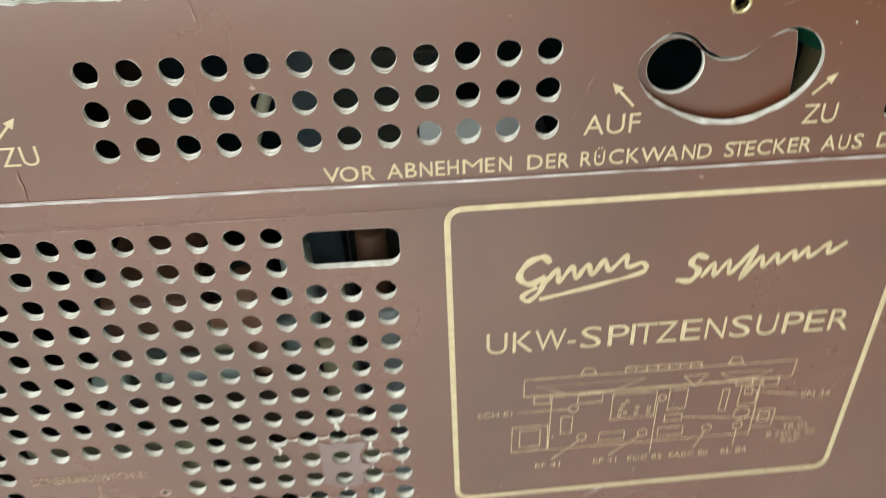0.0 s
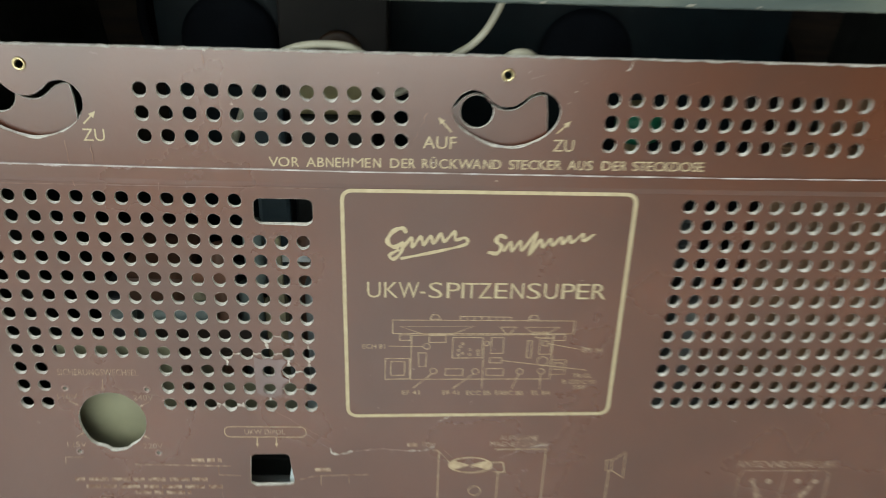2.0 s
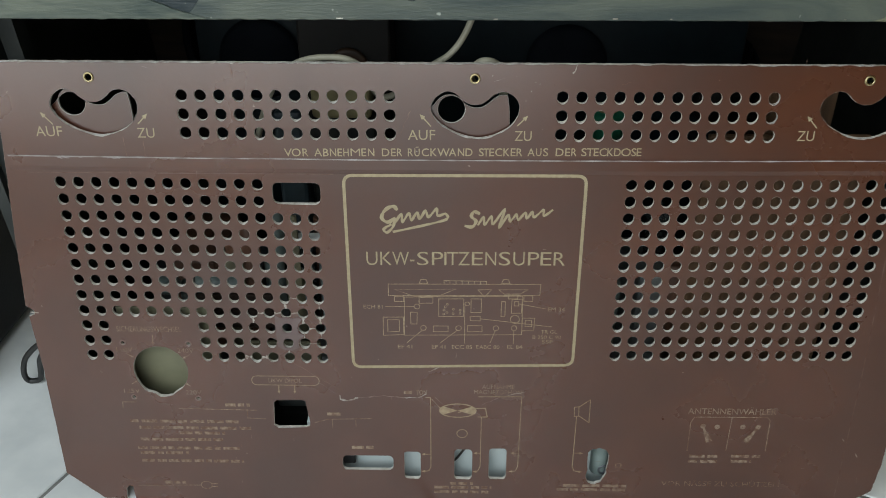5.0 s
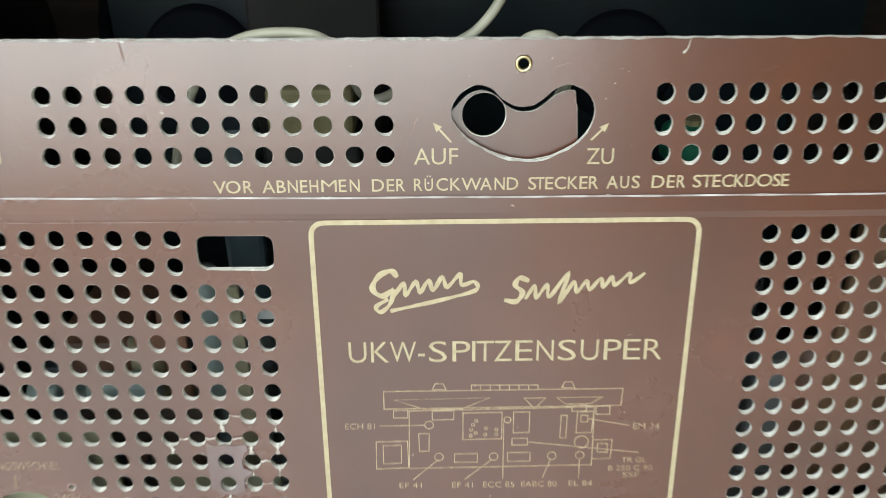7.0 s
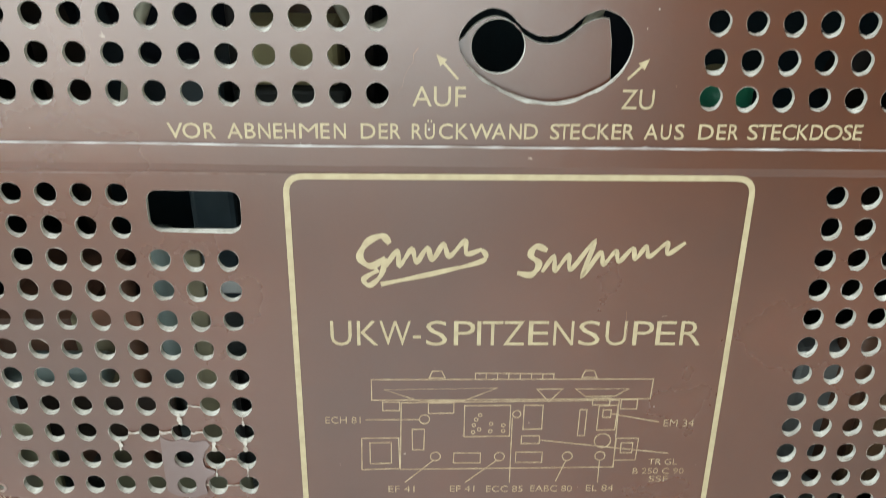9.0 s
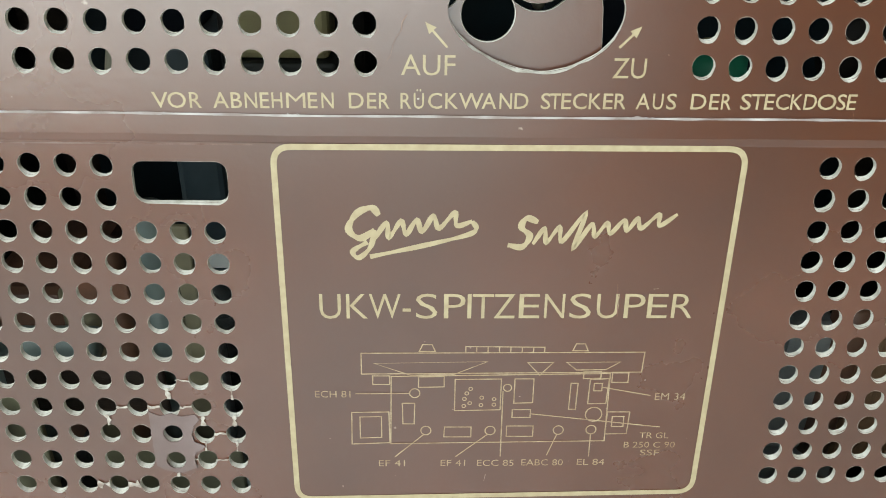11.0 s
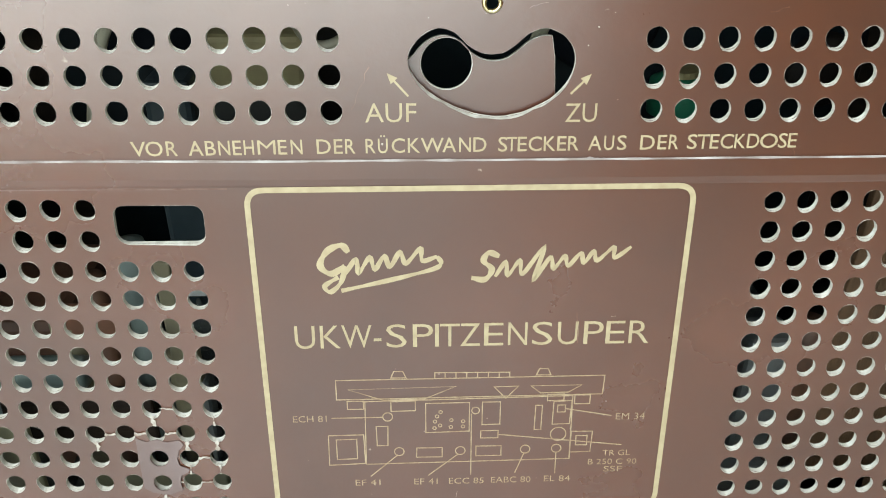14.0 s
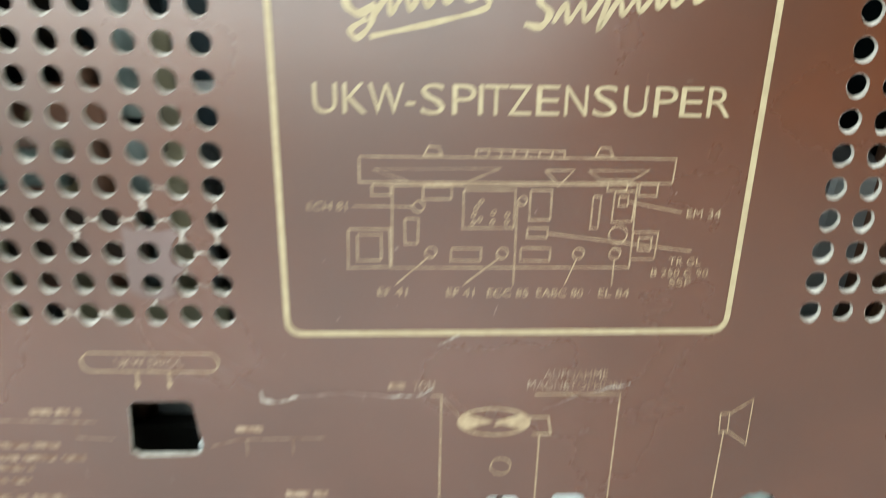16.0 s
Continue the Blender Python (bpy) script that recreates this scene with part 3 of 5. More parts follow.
def board():
    burr, loops = bmesh.new(), []

    def loop(pts):
        stroke(burr, pts, 0.3, True, 0.00004, [max(0.03, 0.10 + 0.42 * noise.noise((x * 0.3, z * 0.3, 2))) for x, z in pts])
        loops.append([Vector((x / 1000, z / 1000)) for x, z in pts])

    loop(jitter(dense(OUTLINE, 3.0), 0.45, 3))
    for k, (x, z) in enumerate(HOLES):
        rx = 3.72 + 0.10 * noise.noise((x, z, 1))
        loop(jitter(ring2(x, z, rx, 18), 0.22, 11 + k * 0.13))
    for cx, dz in CATCHES:
        loop(jitter([(cx + x, z + dz) for x, z in spline2(KIDNEY)], 0.15, 5))
        loop(ring2(cx, 0, 2.2, 16))
    fuse = ring2(*FUSE, 40)
    fuse = [(x, z - (1.4 if 255 < a * 9 < 290 else 0) - (1.2 if 215 < a * 9 < 235 else 0)) for a, (x, z) in enumerate(fuse)]
    loop(jitter(fuse, 0.4, 2))
    loop(rrect(-130.2, -99, -81.3, -67.2, 3.8))
    loop(jitter([(-141.2, -232.5), (-139, -230.6), (-120.5, -230.2), (-118.2, -231.6), (-115.6, -249.4), (-116.2, -252), (-118.5, -253.2), (-139, -253.6), (-142.2, -251.8)], 0.2, 9))
    loop(rrect(-93.6, -55.9, -289.8, -277.6, 3.5))
    loop(jitter(rrect(-47.9, -35.8, -297, -273.8, 2.4), 0.25, 4))
    loop(jitter(rrect(-10.9, 2.3, -297.1, -271.3, 2.6), 0.25, 5))
    loop(jitter(rrect(14.5, 27.5, -296.8, -270.2, 2.6), 0.25, 6))
    loop(jitter(dense([(87.2, -273), (90, -270), (95, -269), (100.5, -270.5), (102.8, -275), (102.5, -282), (101.6, -288), (101, -294), (98, -298.5), (93.5, -300.4), (88.5, -299), (86.2, -293), (87.8, -289), (87, -281)], 2.0), 0.8, 8))
    for x, z in RIVETS:
        loop(ring2(x, z, 1.5, 10))
    me = sheet(loops, 0.0, 0.0020, 0.0008)
    me.materials.append(BOARD)
    me.materials.append(CUT)
    part("edge_burr", burr, BURR, BACK, "pale ragged edge of the punched openings")
    return part("board", me, None, BACK, "brown pressed fibreboard with pale cut edges")


def spline2(pts, steps=4):
    p = [Vector((a, b, 0)) for a, b in pts]
    n, out = len(p), []
    for i in range(n):
        a, b, c, d = p[i - 1], p[i], p[(i + 1) % n], p[(i + 2) % n]
        for k in range(steps):
            t = k / steps
            q = 0.5 * ((2 * b) + (c - a) * t + (2 * a - 5 * b + 4 * c - d) * t * t + (3 * b - a - 3 * c + d) * t ** 3)
            out.append((q.x, q.y))
    return out


board()


def slide_plate(cx, dz, hx, hz):
    """The turning latch behind a kidney slot: a brown plate with a round hole."""
    cu = bpy.data.curves.new("latch", "CURVE")
    cu.dimensions, cu.fill_mode, cu.extrude = "2D", "BOTH", 0.0009
    cu.bevel_depth, cu.bevel_resolution = 0.0002, 0
    top = [(x + 1.0, z - 3.0 + dz) for x, z in spline2(KIDNEY[:14])[:50] if x < 20.5]
    for pts in (top + [(21.6, -18), (22.8, -42), (-24, -42), (-26.5, -30)], ring2(hx, hz, 8.7, 36)):
        s = cu.splines.new("POLY")
        s.points.add(len(pts) - 1)
        for q, (x, z) in zip(s.points, pts):
            q.co = ((cx + x) / 1000, z / 1000, 0, 1)
        s.use_cyclic_u = True
    me = flat(new("latch", cu))
    for v in me.vertices:
        v.co = Vector((v.co.x, 0.0058 - v.co.z, v.co.y))
    me.materials.clear()
    me.materials.append(BOARD)
    me.materials.append(CUT)
    for p in me.polygons:
        p.material_index = 1 if abs(p.normal.y) < 0.85 else 0
    part("latch_plate", me, None, BACK, "brown fibre latch plate with a round hole")


for (cx, dz), hx, hz in zip(CATCHES, (-15.2, -14.4), (-16.4, -20.0)):
    slide_plate(cx, dz, hx, hz)
for cx, _ in CATCHES:
    e = lathe([(2.15, 0.0026), (1.95, 0.0), (2.0, -0.0006), (2.7, -0.0009), (3.2, -0.0005), (3.35, -0.0001)], 24)
    for v in e.verts:
        v.co.x, v.co.y = v.co.x / 1000, v.co.y / 1000
    bmesh.ops.delete(e, geom=[f for f in e.faces if len(f.verts) > 8], context="FACES_ONLY")
    ob = part("eyelet", e, BRASS, BACK, "small brass eyelet", True, Matrix.Translation((cx / 1000, 0, 0)) @ pose(0, 0, 0, -90, 0, 0))


for x, z in RIVETS:
    e = lathe([(1.45, 0.0005), (1.2, -0.0004), (1.6, -0.0007), (2.1, -0.0003), (2.2, 0.0)], 16)
    for v in e.verts:
        v.co.x, v.co.y = v.co.x / 1000, v.co.y / 1000
    bmesh.ops.delete(e, geom=[f for f in e.faces if len(f.verts) > 8], context="FACES_ONLY")
    part("rivet", e, RUB, BACK, "small dull tubular rivet", True, Matrix.Translation((x / 1000, 0, z / 1000)) @ pose(0, 0, 0, -90, 0, 0))


def ridge():
    """The embossed step that runs across below the upper strip."""
    bm = bmesh.new()
    n = 90
    prof = [(0.0, 0.5), (-0.55, -0.2), (-0.6, -6.6), (-0.25, -8.8), (0.0, -9.4)]

    def bow(x):
        return -51.6 + 1.6 * (x / 300) ** 2 + 0.25 * noise.noise((x * 0.02, 0, 5))

    rows = []
    for i in range(n + 1):
        x = -298.5 + (303.5 + 298.5) * i / n
        rows.append([bm.verts.new((x / 1000, (y - 0.04) / 1000, (z + bow(x)) / 1000)) for y, z in prof])
    for a, b in zip(rows, rows[1:]):
        for k in range(len(prof) - 1):
            bm.faces.new((a[k], a[k + 1], b[k + 1], b[k]))
    bmesh.ops.recalc_face_normals(bm, faces=bm.faces[:])
    if sum(f.normal.y for f in bm.faces) > 0:
        bmesh.ops.reverse_faces(bm, faces=bm.faces[:])
    part("embossed_ridge", bm, BOARD, BACK)
    edge = [(x, bow(x)) for x in range(-298, 304, 3)]
    # the glint on the crease is drawn as a pale stroke
    part("ridge_edge", stroke(bmesh.new(), edge, 0.9, thick=0.00062, widths=[0.75 + 0.5 * noise.noise((x * 0.11, 3, 1)) for x, _ in edge]), CREASE, BACK, "pale crease line, its highlight in the colour")
    for pts in ([(272, -61), (274, -200), (273, -312)], [(-290, -61.2), (-90, -61.4)]):
        part("embossed_line", stroke(bmesh.new(), pts, 0.5), FLAKE, BACK)


ridge()


# ---- gold print on the panel ----
def arrow(bm, x0, z0, x1, z1, head=3.6, width=0.75):
    """From tail to tip."""
    d = Vector((x1 - x0, z1 - z0)).normalized()
    bx, bz = x1 - d.x * head, z1 - d.y * head
    stroke(bm, [(x0, z0), (bx, bz)], width)
    LAYER[0] = (LAYER[0] + 1) % 9
    y = -0.00013 - 0.000012 * LAYER[0]
    h = head * 0.42
    bm.faces.new([bm.verts.new((a / 1000, y, b / 1000)) for a, b in ((bx - d.y * h, bz + d.x * h), (bx + d.y * h, bz - d.x * h), (x1, z1))])
    return bm


def letters(body, spans, base, high, rise, material, thin):
    """A printed line set letter by letter: each one's left and right edge, the line's foot at x = 0, its height and its rise."""
    for ch, (x0, x1) in zip(body, spans):
        z = base + rise * (x0 + x1) / 2
        words(ch, x0, x1, z, z + high, material, BACK, "letter", min(thin, -0.006) if ch == "M" else thin)


def print_marks():
    for body, spans in (("VOR", ((-120.7, -115.6), (-115.8, -110.0), (-108.9, -105.1))),
                        ("ABNEHMEN", ((-101.5, -96.5), (-95.8, -92.3), (-91.4, -87.5), (-86.6, -83.7), (-82.9, -79.5), (-78.3, -72.2), (-71.4, -68.4), (-67.1, -63.2))),
                        ("DER", ((-58.4, -53.6), (-52.6, -49.6), (-48.8, -45.4))),
                        ("RÜCKWAND", ((-41.9, -38.5), (-37.7, -34.4), (-33.1, -28.6), (-27.6, -23.5), (-23.2, -15.4), (-15.9, -11.2), (-10.2, -6.2), (-5.4, -0.9))),
                        ("STECKER", ((3.1, 6.2), (6.0, 9.4), (9.7, 12.8), (13.4, 17.9), (18.6, 22.6), (23.2, 26.3), (26.9, 30.6))),
                        ("AUS", ((33.8, 38.4), (39.2, 42.6), (43.7, 46.9))),
                        ("DER", ((51.6, 56.6), (57.6, 60.7), (61.5, 64.8))),
                        ("STECKDOSE", ((67.8, 71.2), (71.2, 75.4), (75.6, 78.7), (79.2, 83.7), (84.1, 87.9), (88.4, 92.6), (92.8, 99.0), (99.2, 102.2), (102.6, 105.6)))):
        letters(body, spans, -48.8, 5.0, 0.0066, GOLD, 0.004)
    for cx, l, x0, x1, zl, r, x2, x3, zr in ((-238.4, "AUF", -277.4, -260.5, -37.4, "ZU", -212.8, -201.9, -38.0), (0, "AUF", -41.7, -24.6, -38.4, "ZU", 25.4, 36.0, -38.7), (240, "ZU", 201.5, 212.1, -37.8, "AUF", 262.4, 279.0, -39.2)):
        words(l, x0, x1, zl, zl + 6.4, GOLD, BACK, thin=-0.003)
        words(r, x2, x3, zr, zr + 6.3, GOLD, BACK, thin=-0.003)
        part("arrow", arrow(bmesh.new(), cx - 27.2, -29.7, cx - 34.2, -22.0), GOLD, BACK)
        part("arrow", arrow(bmesh.new(), cx + 26.8, -29.2, cx + 33.4, -22.6), GOLD, BACK)
    letters("UKW", ((-70.7, -63.2), (-61.3, -53.8), (-53.3, -42.2)), -124.1, 9.7, 0.005, GOLD, -0.006)
    letters("SPITZENSUPER", ((-36.8, -29.2), (-26.9, -19.3), (-18.6, -17.2), (-16.8, -9.4), (-9.2, -1.8), (-0.3, 7.0), (8.7, 15.9), (17.7, 25.4), (27.3, 35.0), (37.1, 44.5), (45.4, 52.6), (54.1, 61.7)),
            -124.1, 9.7, 0.005, GOLD, -0.006)
    part("hyphen", stroke(bmesh.new(), [(-41.5, -120.9), (-38.6, -120.9)], 1.2), GOLD, BACK)
    part("border", stroke(bmesh.new(), rounded([(-83.6, -62.0), (-82.4, -202.6), (71.3, -199.6), (72.3, -61.5)], 6.0), 2.05, True), GOLD, BACK, "gold border line with rounded corners")

    # the two maker's marks, as plain flowing shapes
    def flow(pts, w):
        q = spline([(x - 0.4, z - 1.0, 0) for x, z in pts], 7)
        n = len(q)
        return stroke(bmesh.new(), [(v.x, v.y) for v in q], w, widths=[w * (0.62 + 0.38 * abs(math.sin(i * 0.37))) for i in range(n)])

    loop = [(-49, -84.5), (-51.5, -81.8), (-56.5, -84.0), (-59.3, -89.5), (-55.5, -92.8), (-50.5, -89.8)]
    tail = [(-50.5, -89.8), (-52.0, -96.0), (-56.0, -100.0), (-58.0, -97.6), (-53.0, -94.2)]
    wave = [(-51, -93.6), (-46.4, -87.2), (-45.6, -92.4), (-41.5, -86.6), (-39.8, -91.2), (-36.2, -86.0), (-34.4, -90.4), (-30.6, -84.6), (-28.6, -89.0), (-23.4, -83.4), (-22.6, -88.0), (-17.4, -86.4)]
    under = [(-17.4, -86.4), (-16.0, -89.0), (-19.0, -91.4), (-34.0, -95.4), (-52.2, -99.6)]
    for pts, w in ((loop, 2.6), (tail, 2.0), (wave, 1.9), (under, 1.9)):
        part("ornament", flow(pts, w), GOLD, BACK, "flowing gold ornament")
    head = [(5.0, -86.6), (1.2, -85.2), (-0.6, -88.4), (2.4, -91.6), (0.0, -95.6), (-5.0, -95.0)]
    wave2 = [(3.6, -94.6), (7.4, -88.8), (8.2, -94.0), (12.4, -88.4), (13.6, -93.6), (21.0, -83.2), (17.6, -96.2), (23.4, -87.2), (24.8, -91.6), (28.6, -86.8), (30.0, -90.6), (34.4, -85.6), (35.6, -89.6), (39.0, -85.0), (40.4, -88.6), (46.0, -83.6), (46.6, -87.6), (52.4, -83.4)]
    for pts, w in ((head, 2.4), (wave2, 1.7)):
        part("ornament", flow(pts, w), GOLD, BACK, "flowing gold ornament")

    # plan of the chassis
    T = 0.42

    def at(pts):
        return [(x - 0.55, z - 1.1) for x, z in pts]

    def diagram(shapes):
        for o in shapes:
            part("diagram_outline", stroke(bmesh.new(), at(o), T, True), THIN, BACK)

    diagram([[(-56, -137.2), (47, -136.5), (46.6, -144.8), (-56, -145.8)], [(-45.2, -146.8), (-45.6, -176), (35.4, -174.8), (35.2, -145.4)],
             [(-35, -136.4), (-33.8, -133.6), (-30.4, -133.6), (-29.2, -136.4)], [(20.6, -136), (21.8, -133.2), (25, -133.2), (26.2, -136)]])
    diagram([[(-51.4, -141.4), (-10.2, -140.6), (-22.4, -146), (-38.2, -146.3)], [(-35.2, -147), (-25.8, -146.8), (-25.8, -151.2), (-35.2, -151.4)],
             [(-52, -146.6), (-52, -150.2), (-45.8, -150.2), (-45.8, -146.6)], [(-60, -162.2), (-46.2, -162), (-45.9, -175.6), (-60.2, -176.2)],
             [(-57, -164.2), (-49, -164), (-49, -173.2), (-57, -173.5)], [(-41.2, -158.2), (-36.6, -158.2), (-36.8, -167.2), (-41, -167.2)],
             [(-25.4, -168.6), (-15.4, -168.6), (-15.4, -173), (-25.6, -173)]])
    diagram([[(-21.8, -148), (-4.8, -147.8), (-4.8, -161), (-21.8, -161.4)], [(0.2, -147.8), (7.2, -147.8), (7.2, -158), (0.2, -158.2)],
             [(-0.2, -161), (6.6, -161), (6.6, -164.4), (-0.2, -164.4)], [(-2, -168.2), (8, -168.2), (8, -172.8), (-2, -172.8)],
             [(4.6, -141), (14, -140.8), (9.2, -146.2)], [(21, -149.6), (23.6, -149.6), (23.4, -160.8), (20.8, -160.8)]])
    diagram([[(18.8, -140.8), (38.4, -140.6), (33.4, -143.8), (22.6, -144)], [(25.4, -144.8), (31.8, -144.6), (31.8, -147.4), (25.4, -147.6)],
             [(28, -148), (35, -147.6), (34.6, -158.2), (27.8, -158.4)], [(29.6, -149.6), (32.6, -149.6), (32.6, -152.8), (29.6, -152.8)],
             [(35.6, -162), (44, -162), (43.6, -171.6), (35.4, -171.8)], [(37.6, -164), (42, -164), (42, -168.4), (37.6, -168.4)],
             [(36, -145.2), (42, -145.2), (42, -149.2), (36, -149.2)]])
    for x, z, rad in ((-36.6, -153.9, 1.9), (-32.4, -170.2, 1.9), (-8.2, -170.2, 1.9), (17.6, -170, 1.9), (30, -169.8, 1.9), (30.4, -163, 3.1), (-2.4, -151.6, 1.5)):
        diagram([ring2(x, z, rad, 16)])
    keys = bmesh.new()
    stroke(keys, at([(-18.2, -137), (-18.2, -134.4), (10.4, -134.6), (10.4, -136.6)]), T)
    for i in range(1, 7):
        x = -18.4 + i * 28.9 / 7
        stroke(keys, at([(x, -134.6), (x, -136.6)]), T)
    part("diagram_keys", keys, THIN, BACK)
    dots = bmesh.new()
    for x, z in ((-16, -152), (-17.4, -154), (-18.2, -156.4), (-18.4, -159.4), (-16.2, -158.2), (-11.8, -155.8), (-12, -159), (-7.2, -156.4), (-7.2, -158.8)):
        stroke(dots, at(ring2(x, z, 0.7, 8)), 0.35, True)
    part("diagram_dots", dots, THIN, BACK)
    for a, b in (((-58.4, -154.1), (-38.5, -154)), ((-44, -182), (-33, -171.8)), ((-21, -182), (-9, -171.8)), ((-4, -153), (-3.9, -182)),
                 ((13.8, -181.4), (17.2, -171.8)), ((30, -182), (30, -171.6)), ((6.6, -162.8), (56, -168.6)), ((32.4, -151.2), (51, -154.8))):
        part("leader_line", stroke(bmesh.new(), at([a, b]), T), THIN, BACK)
    for body, x0, x1, z0, z1 in (("ECH 81", -73, -60, -155.6, -152.8), ("EF 41", -50, -40, -186.2, -183.4), ("EF 41", -26.4, -17, -186.2, -183.4),
                                 ("ECC 85", -12.4, 1.6, -186.2, -183.4), ("EABC 80", 4.6, 20.6, -186, -183.2), ("EL 84", 26, 36.6, -185.8, -183),
                                 ("EM 34", 53, 64.4, -156.6, -153.6), ("TR GL", 49, 60, -173.6, -171), ("B 250 C 90", 43.4, 63, -177.8, -175.2), ("SSF", 50, 57.4, -181.4, -178.8)):
        words(body, x0 - 0.8, x1 - 0.8, z0 - 1.2, z1 - 1.2, THIN, BACK, thin=-0.006)

    # faded print along the bottom
    words("SICHERUNGSWECHSEL", -246.7, -201.3, -176.2, -172.2, FADED, BACK, thin=0)
    for body, x0, z0 in (("110V", -249.1, -192.4), ("240V", -206, -192.7), ("125V", -248.4, -225.9), ("220V", -204, -226.7)):
        words(body, x0, x0 + 11.4, z0, z0 + 3.5, WORN, BACK, thin=0)
    for a in ((-222, -178.8, -222.8, -186.6), (-242.8, -193.6, -237.4, -196.8), (-197.4, -194, -203.2, -197.4), (-241.8, -218.4, -237.4, -215.8), (-199.8, -219.8, -203.6, -217.2)):
        part("arrow", arrow(bmesh.new(), *a, 2.2, 0.5), FADED, BACK)
    part("label_frame", stroke(bmesh.new(), rrect(-155.5, -107.5, -218.1, -210.8, 3.4), 0.55, True), THIN, BACK)
    words("UKW DIPOL", -143.8, -119.9, -216.0, -212.8, FADED, BACK, thin=0)
    for x in (-136.5, -125.2):
        part("arrow", arrow(bmesh.new(), x, -218.1, x - 0.3, -225.2, 2.4, 0.7), THIN, BACK)
    words("TON", -38.6, -30.8, -224.8, -221.2, FADED, BACK, thin=0)
    words("AUFNAHME", 8.5, 31.5, -219.5, -216.0, FADED, BACK, thin=0)
    words("MAGNETOPHON", 2.8, 36.7, -223.9, -220.5, FADED, BACK, thin=0)
    words("ANTENNENWÄHLER", 156.2, 219.3, -238.6, -233.8, FADED, BACK, thin=0)
    words("VOR NÄSSE ZU SCHÜTZEN", 143.3, 230.6, -301.4, -297.2, WORN, BACK, thin=-0.01)
    rng = random.Random(4)
    for x0, x1, z0, z1 in ((-47.3, -41.4, -224.6, -221.5), (-176.6, -158.7, -236.6, -233.6), (-103.2, -93.5, -243.4, -240.4), (-86.4, -68, -272, -268.8)):
        part("faded_word", word_bars(bmesh.new(), x0, x1, z0, z1, rng), FADED, BACK, "faded unreadable gold print")
    for x0, x1, z in ((-247.4, -167.5, -249.5), (-241.5, -158.5, -255), (-212.4, -178.9, -259.4), (-241.9, -179.1, -265.2), (-244.9, -166.2, -272.7), (-243.5, -207.7, -277.1), (-243.5, -167.2, -284),
                      (-229, -212.7, -303.7), (-13.9, 3.2, -301.7), (-25.9, 17, -305.3), (-25.9, 17, -309.4), (70.5, 117.6, -302.3), (65.9, 117.1, -305.9),
                      (161.4, 181.8, -274.8), (161, 182, -279.3), (192, 213, -274.4), (192, 207, -279)):
        part("worn_print", word_bars(bmesh.new(), x0, x1, z - 1.5, z + 1.5, rng), WORN, BACK, "worn unreadable gold print")
    for pts, m in (([(-251.2, -238.4), (-250.7, -233.5), (-240.3, -233.4)], WORN), ([(-210.8, -238.5), (-153.5, -239.4)], FADED), ([(-161, -239.6), (-161, -246), (-148, -246.6)], WORN),
                   ([(-112.6, -249.4), (-102.6, -246.4), (-70.6, -245.4)], WORN), ([(-99.6, -246.4), (-99.6, -253.4)], WORN), ([(-82.6, -246.4), (-82.6, -252.4)], WORN), ([(-249.5, -306.8), (-201.4, -306)], WORN),
                   ([(-32, -227.2), (-28.2, -227.2), (-28.2, -287), (-29.8, -290.6), (-35.2, -291)], THIN), ([(8.4, -243.2), (8.2, -286), (6.4, -290.4), (3.2, -290.9)], THIN),
                   ([(5.7, -226.2), (36.8, -225.8), (36.0, -286), (34.4, -289.8), (29.6, -290.4)], THIN), ([(76.9, -241.7), (76.3, -285.6), (78, -289.2), (83.6, -290)], THIN), ([(-27.4, -228.5), (-21.6, -235.7)], FADED)):
        part("wiring_line", stroke(bmesh.new(), pts, 0.55), m, BACK)
    for a in ((-28.4, -275.8, -35.2, -275.8), (8.4, -274.4, 2.9, -274.4), (36.4, -274, 30.2, -274), (76.6, -273.4, 83.6, -273.4), (-31, -291, -35.4, -291.2), (5.6, -290.8, 2.8, -291), (33, -290.3, 29.4, -290.4), (80, -289.8, 83.8, -290)):
        part("arrow", arrow(bmesh.new(), *a, 2.6, 0.5), THIN, BACK)
    plug = bmesh.new()
    stroke(plug, rrect(-201.4, -193.4, -309, -302.8, 3), 0.6, True)
    for z in (-304.6, -307.2):
        stroke(plug, [(-193.4, z), (-189, z)], 0.9)
    part("plug_symbol", plug, WORN, BACK)
    disc = bmesh.new()
    for a0, a1 in ((-38, 38), (142, 218)):
        pts = [(-8.7, -237.9)] + arc(-8.7, -237.9, 13.4, a0, a1, 12, 5.7)
        disc.faces.new([disc.verts.new((x / 1000, -0.00016, z / 1000)) for x, z in pts])
    stroke(disc, ring2(-8.7, -237.9, 13.2, 32, 5.6), 0.8, True)
    part("record_symbol", disc, THIN, BACK)
    part("pickup_symbol", stroke(bmesh.new(), [(-8.5, -239.4), (-1.5, -237.4), (4.8, -235.9), (11.2, -235.7), (12.6, -243), (5.6, -243.1)], 0.7), THIN, BACK)
    part("ring_symbol", stroke(bmesh.new(), ring2(-5.4, -257.4, 3.8, 18, 3.5), 0.5, True), THIN, BACK)
    horn = bmesh.new()
    stroke(horn, [(74.8, -234), (78.1, -233.6), (78.4, -241.5), (75.2, -241.7)], 0.5, True)
    stroke(horn, [(78.2, -233.8), (86.0, -227.6), (86.1, -246.9), (78.4, -241.2)], 0.5)
    part("speaker_symbol", horn, THIN, BACK)
    words("Ω", 107.8, 112.6, -286, -282, FADED, BACK, thin=0)
    sw = bmesh.new()
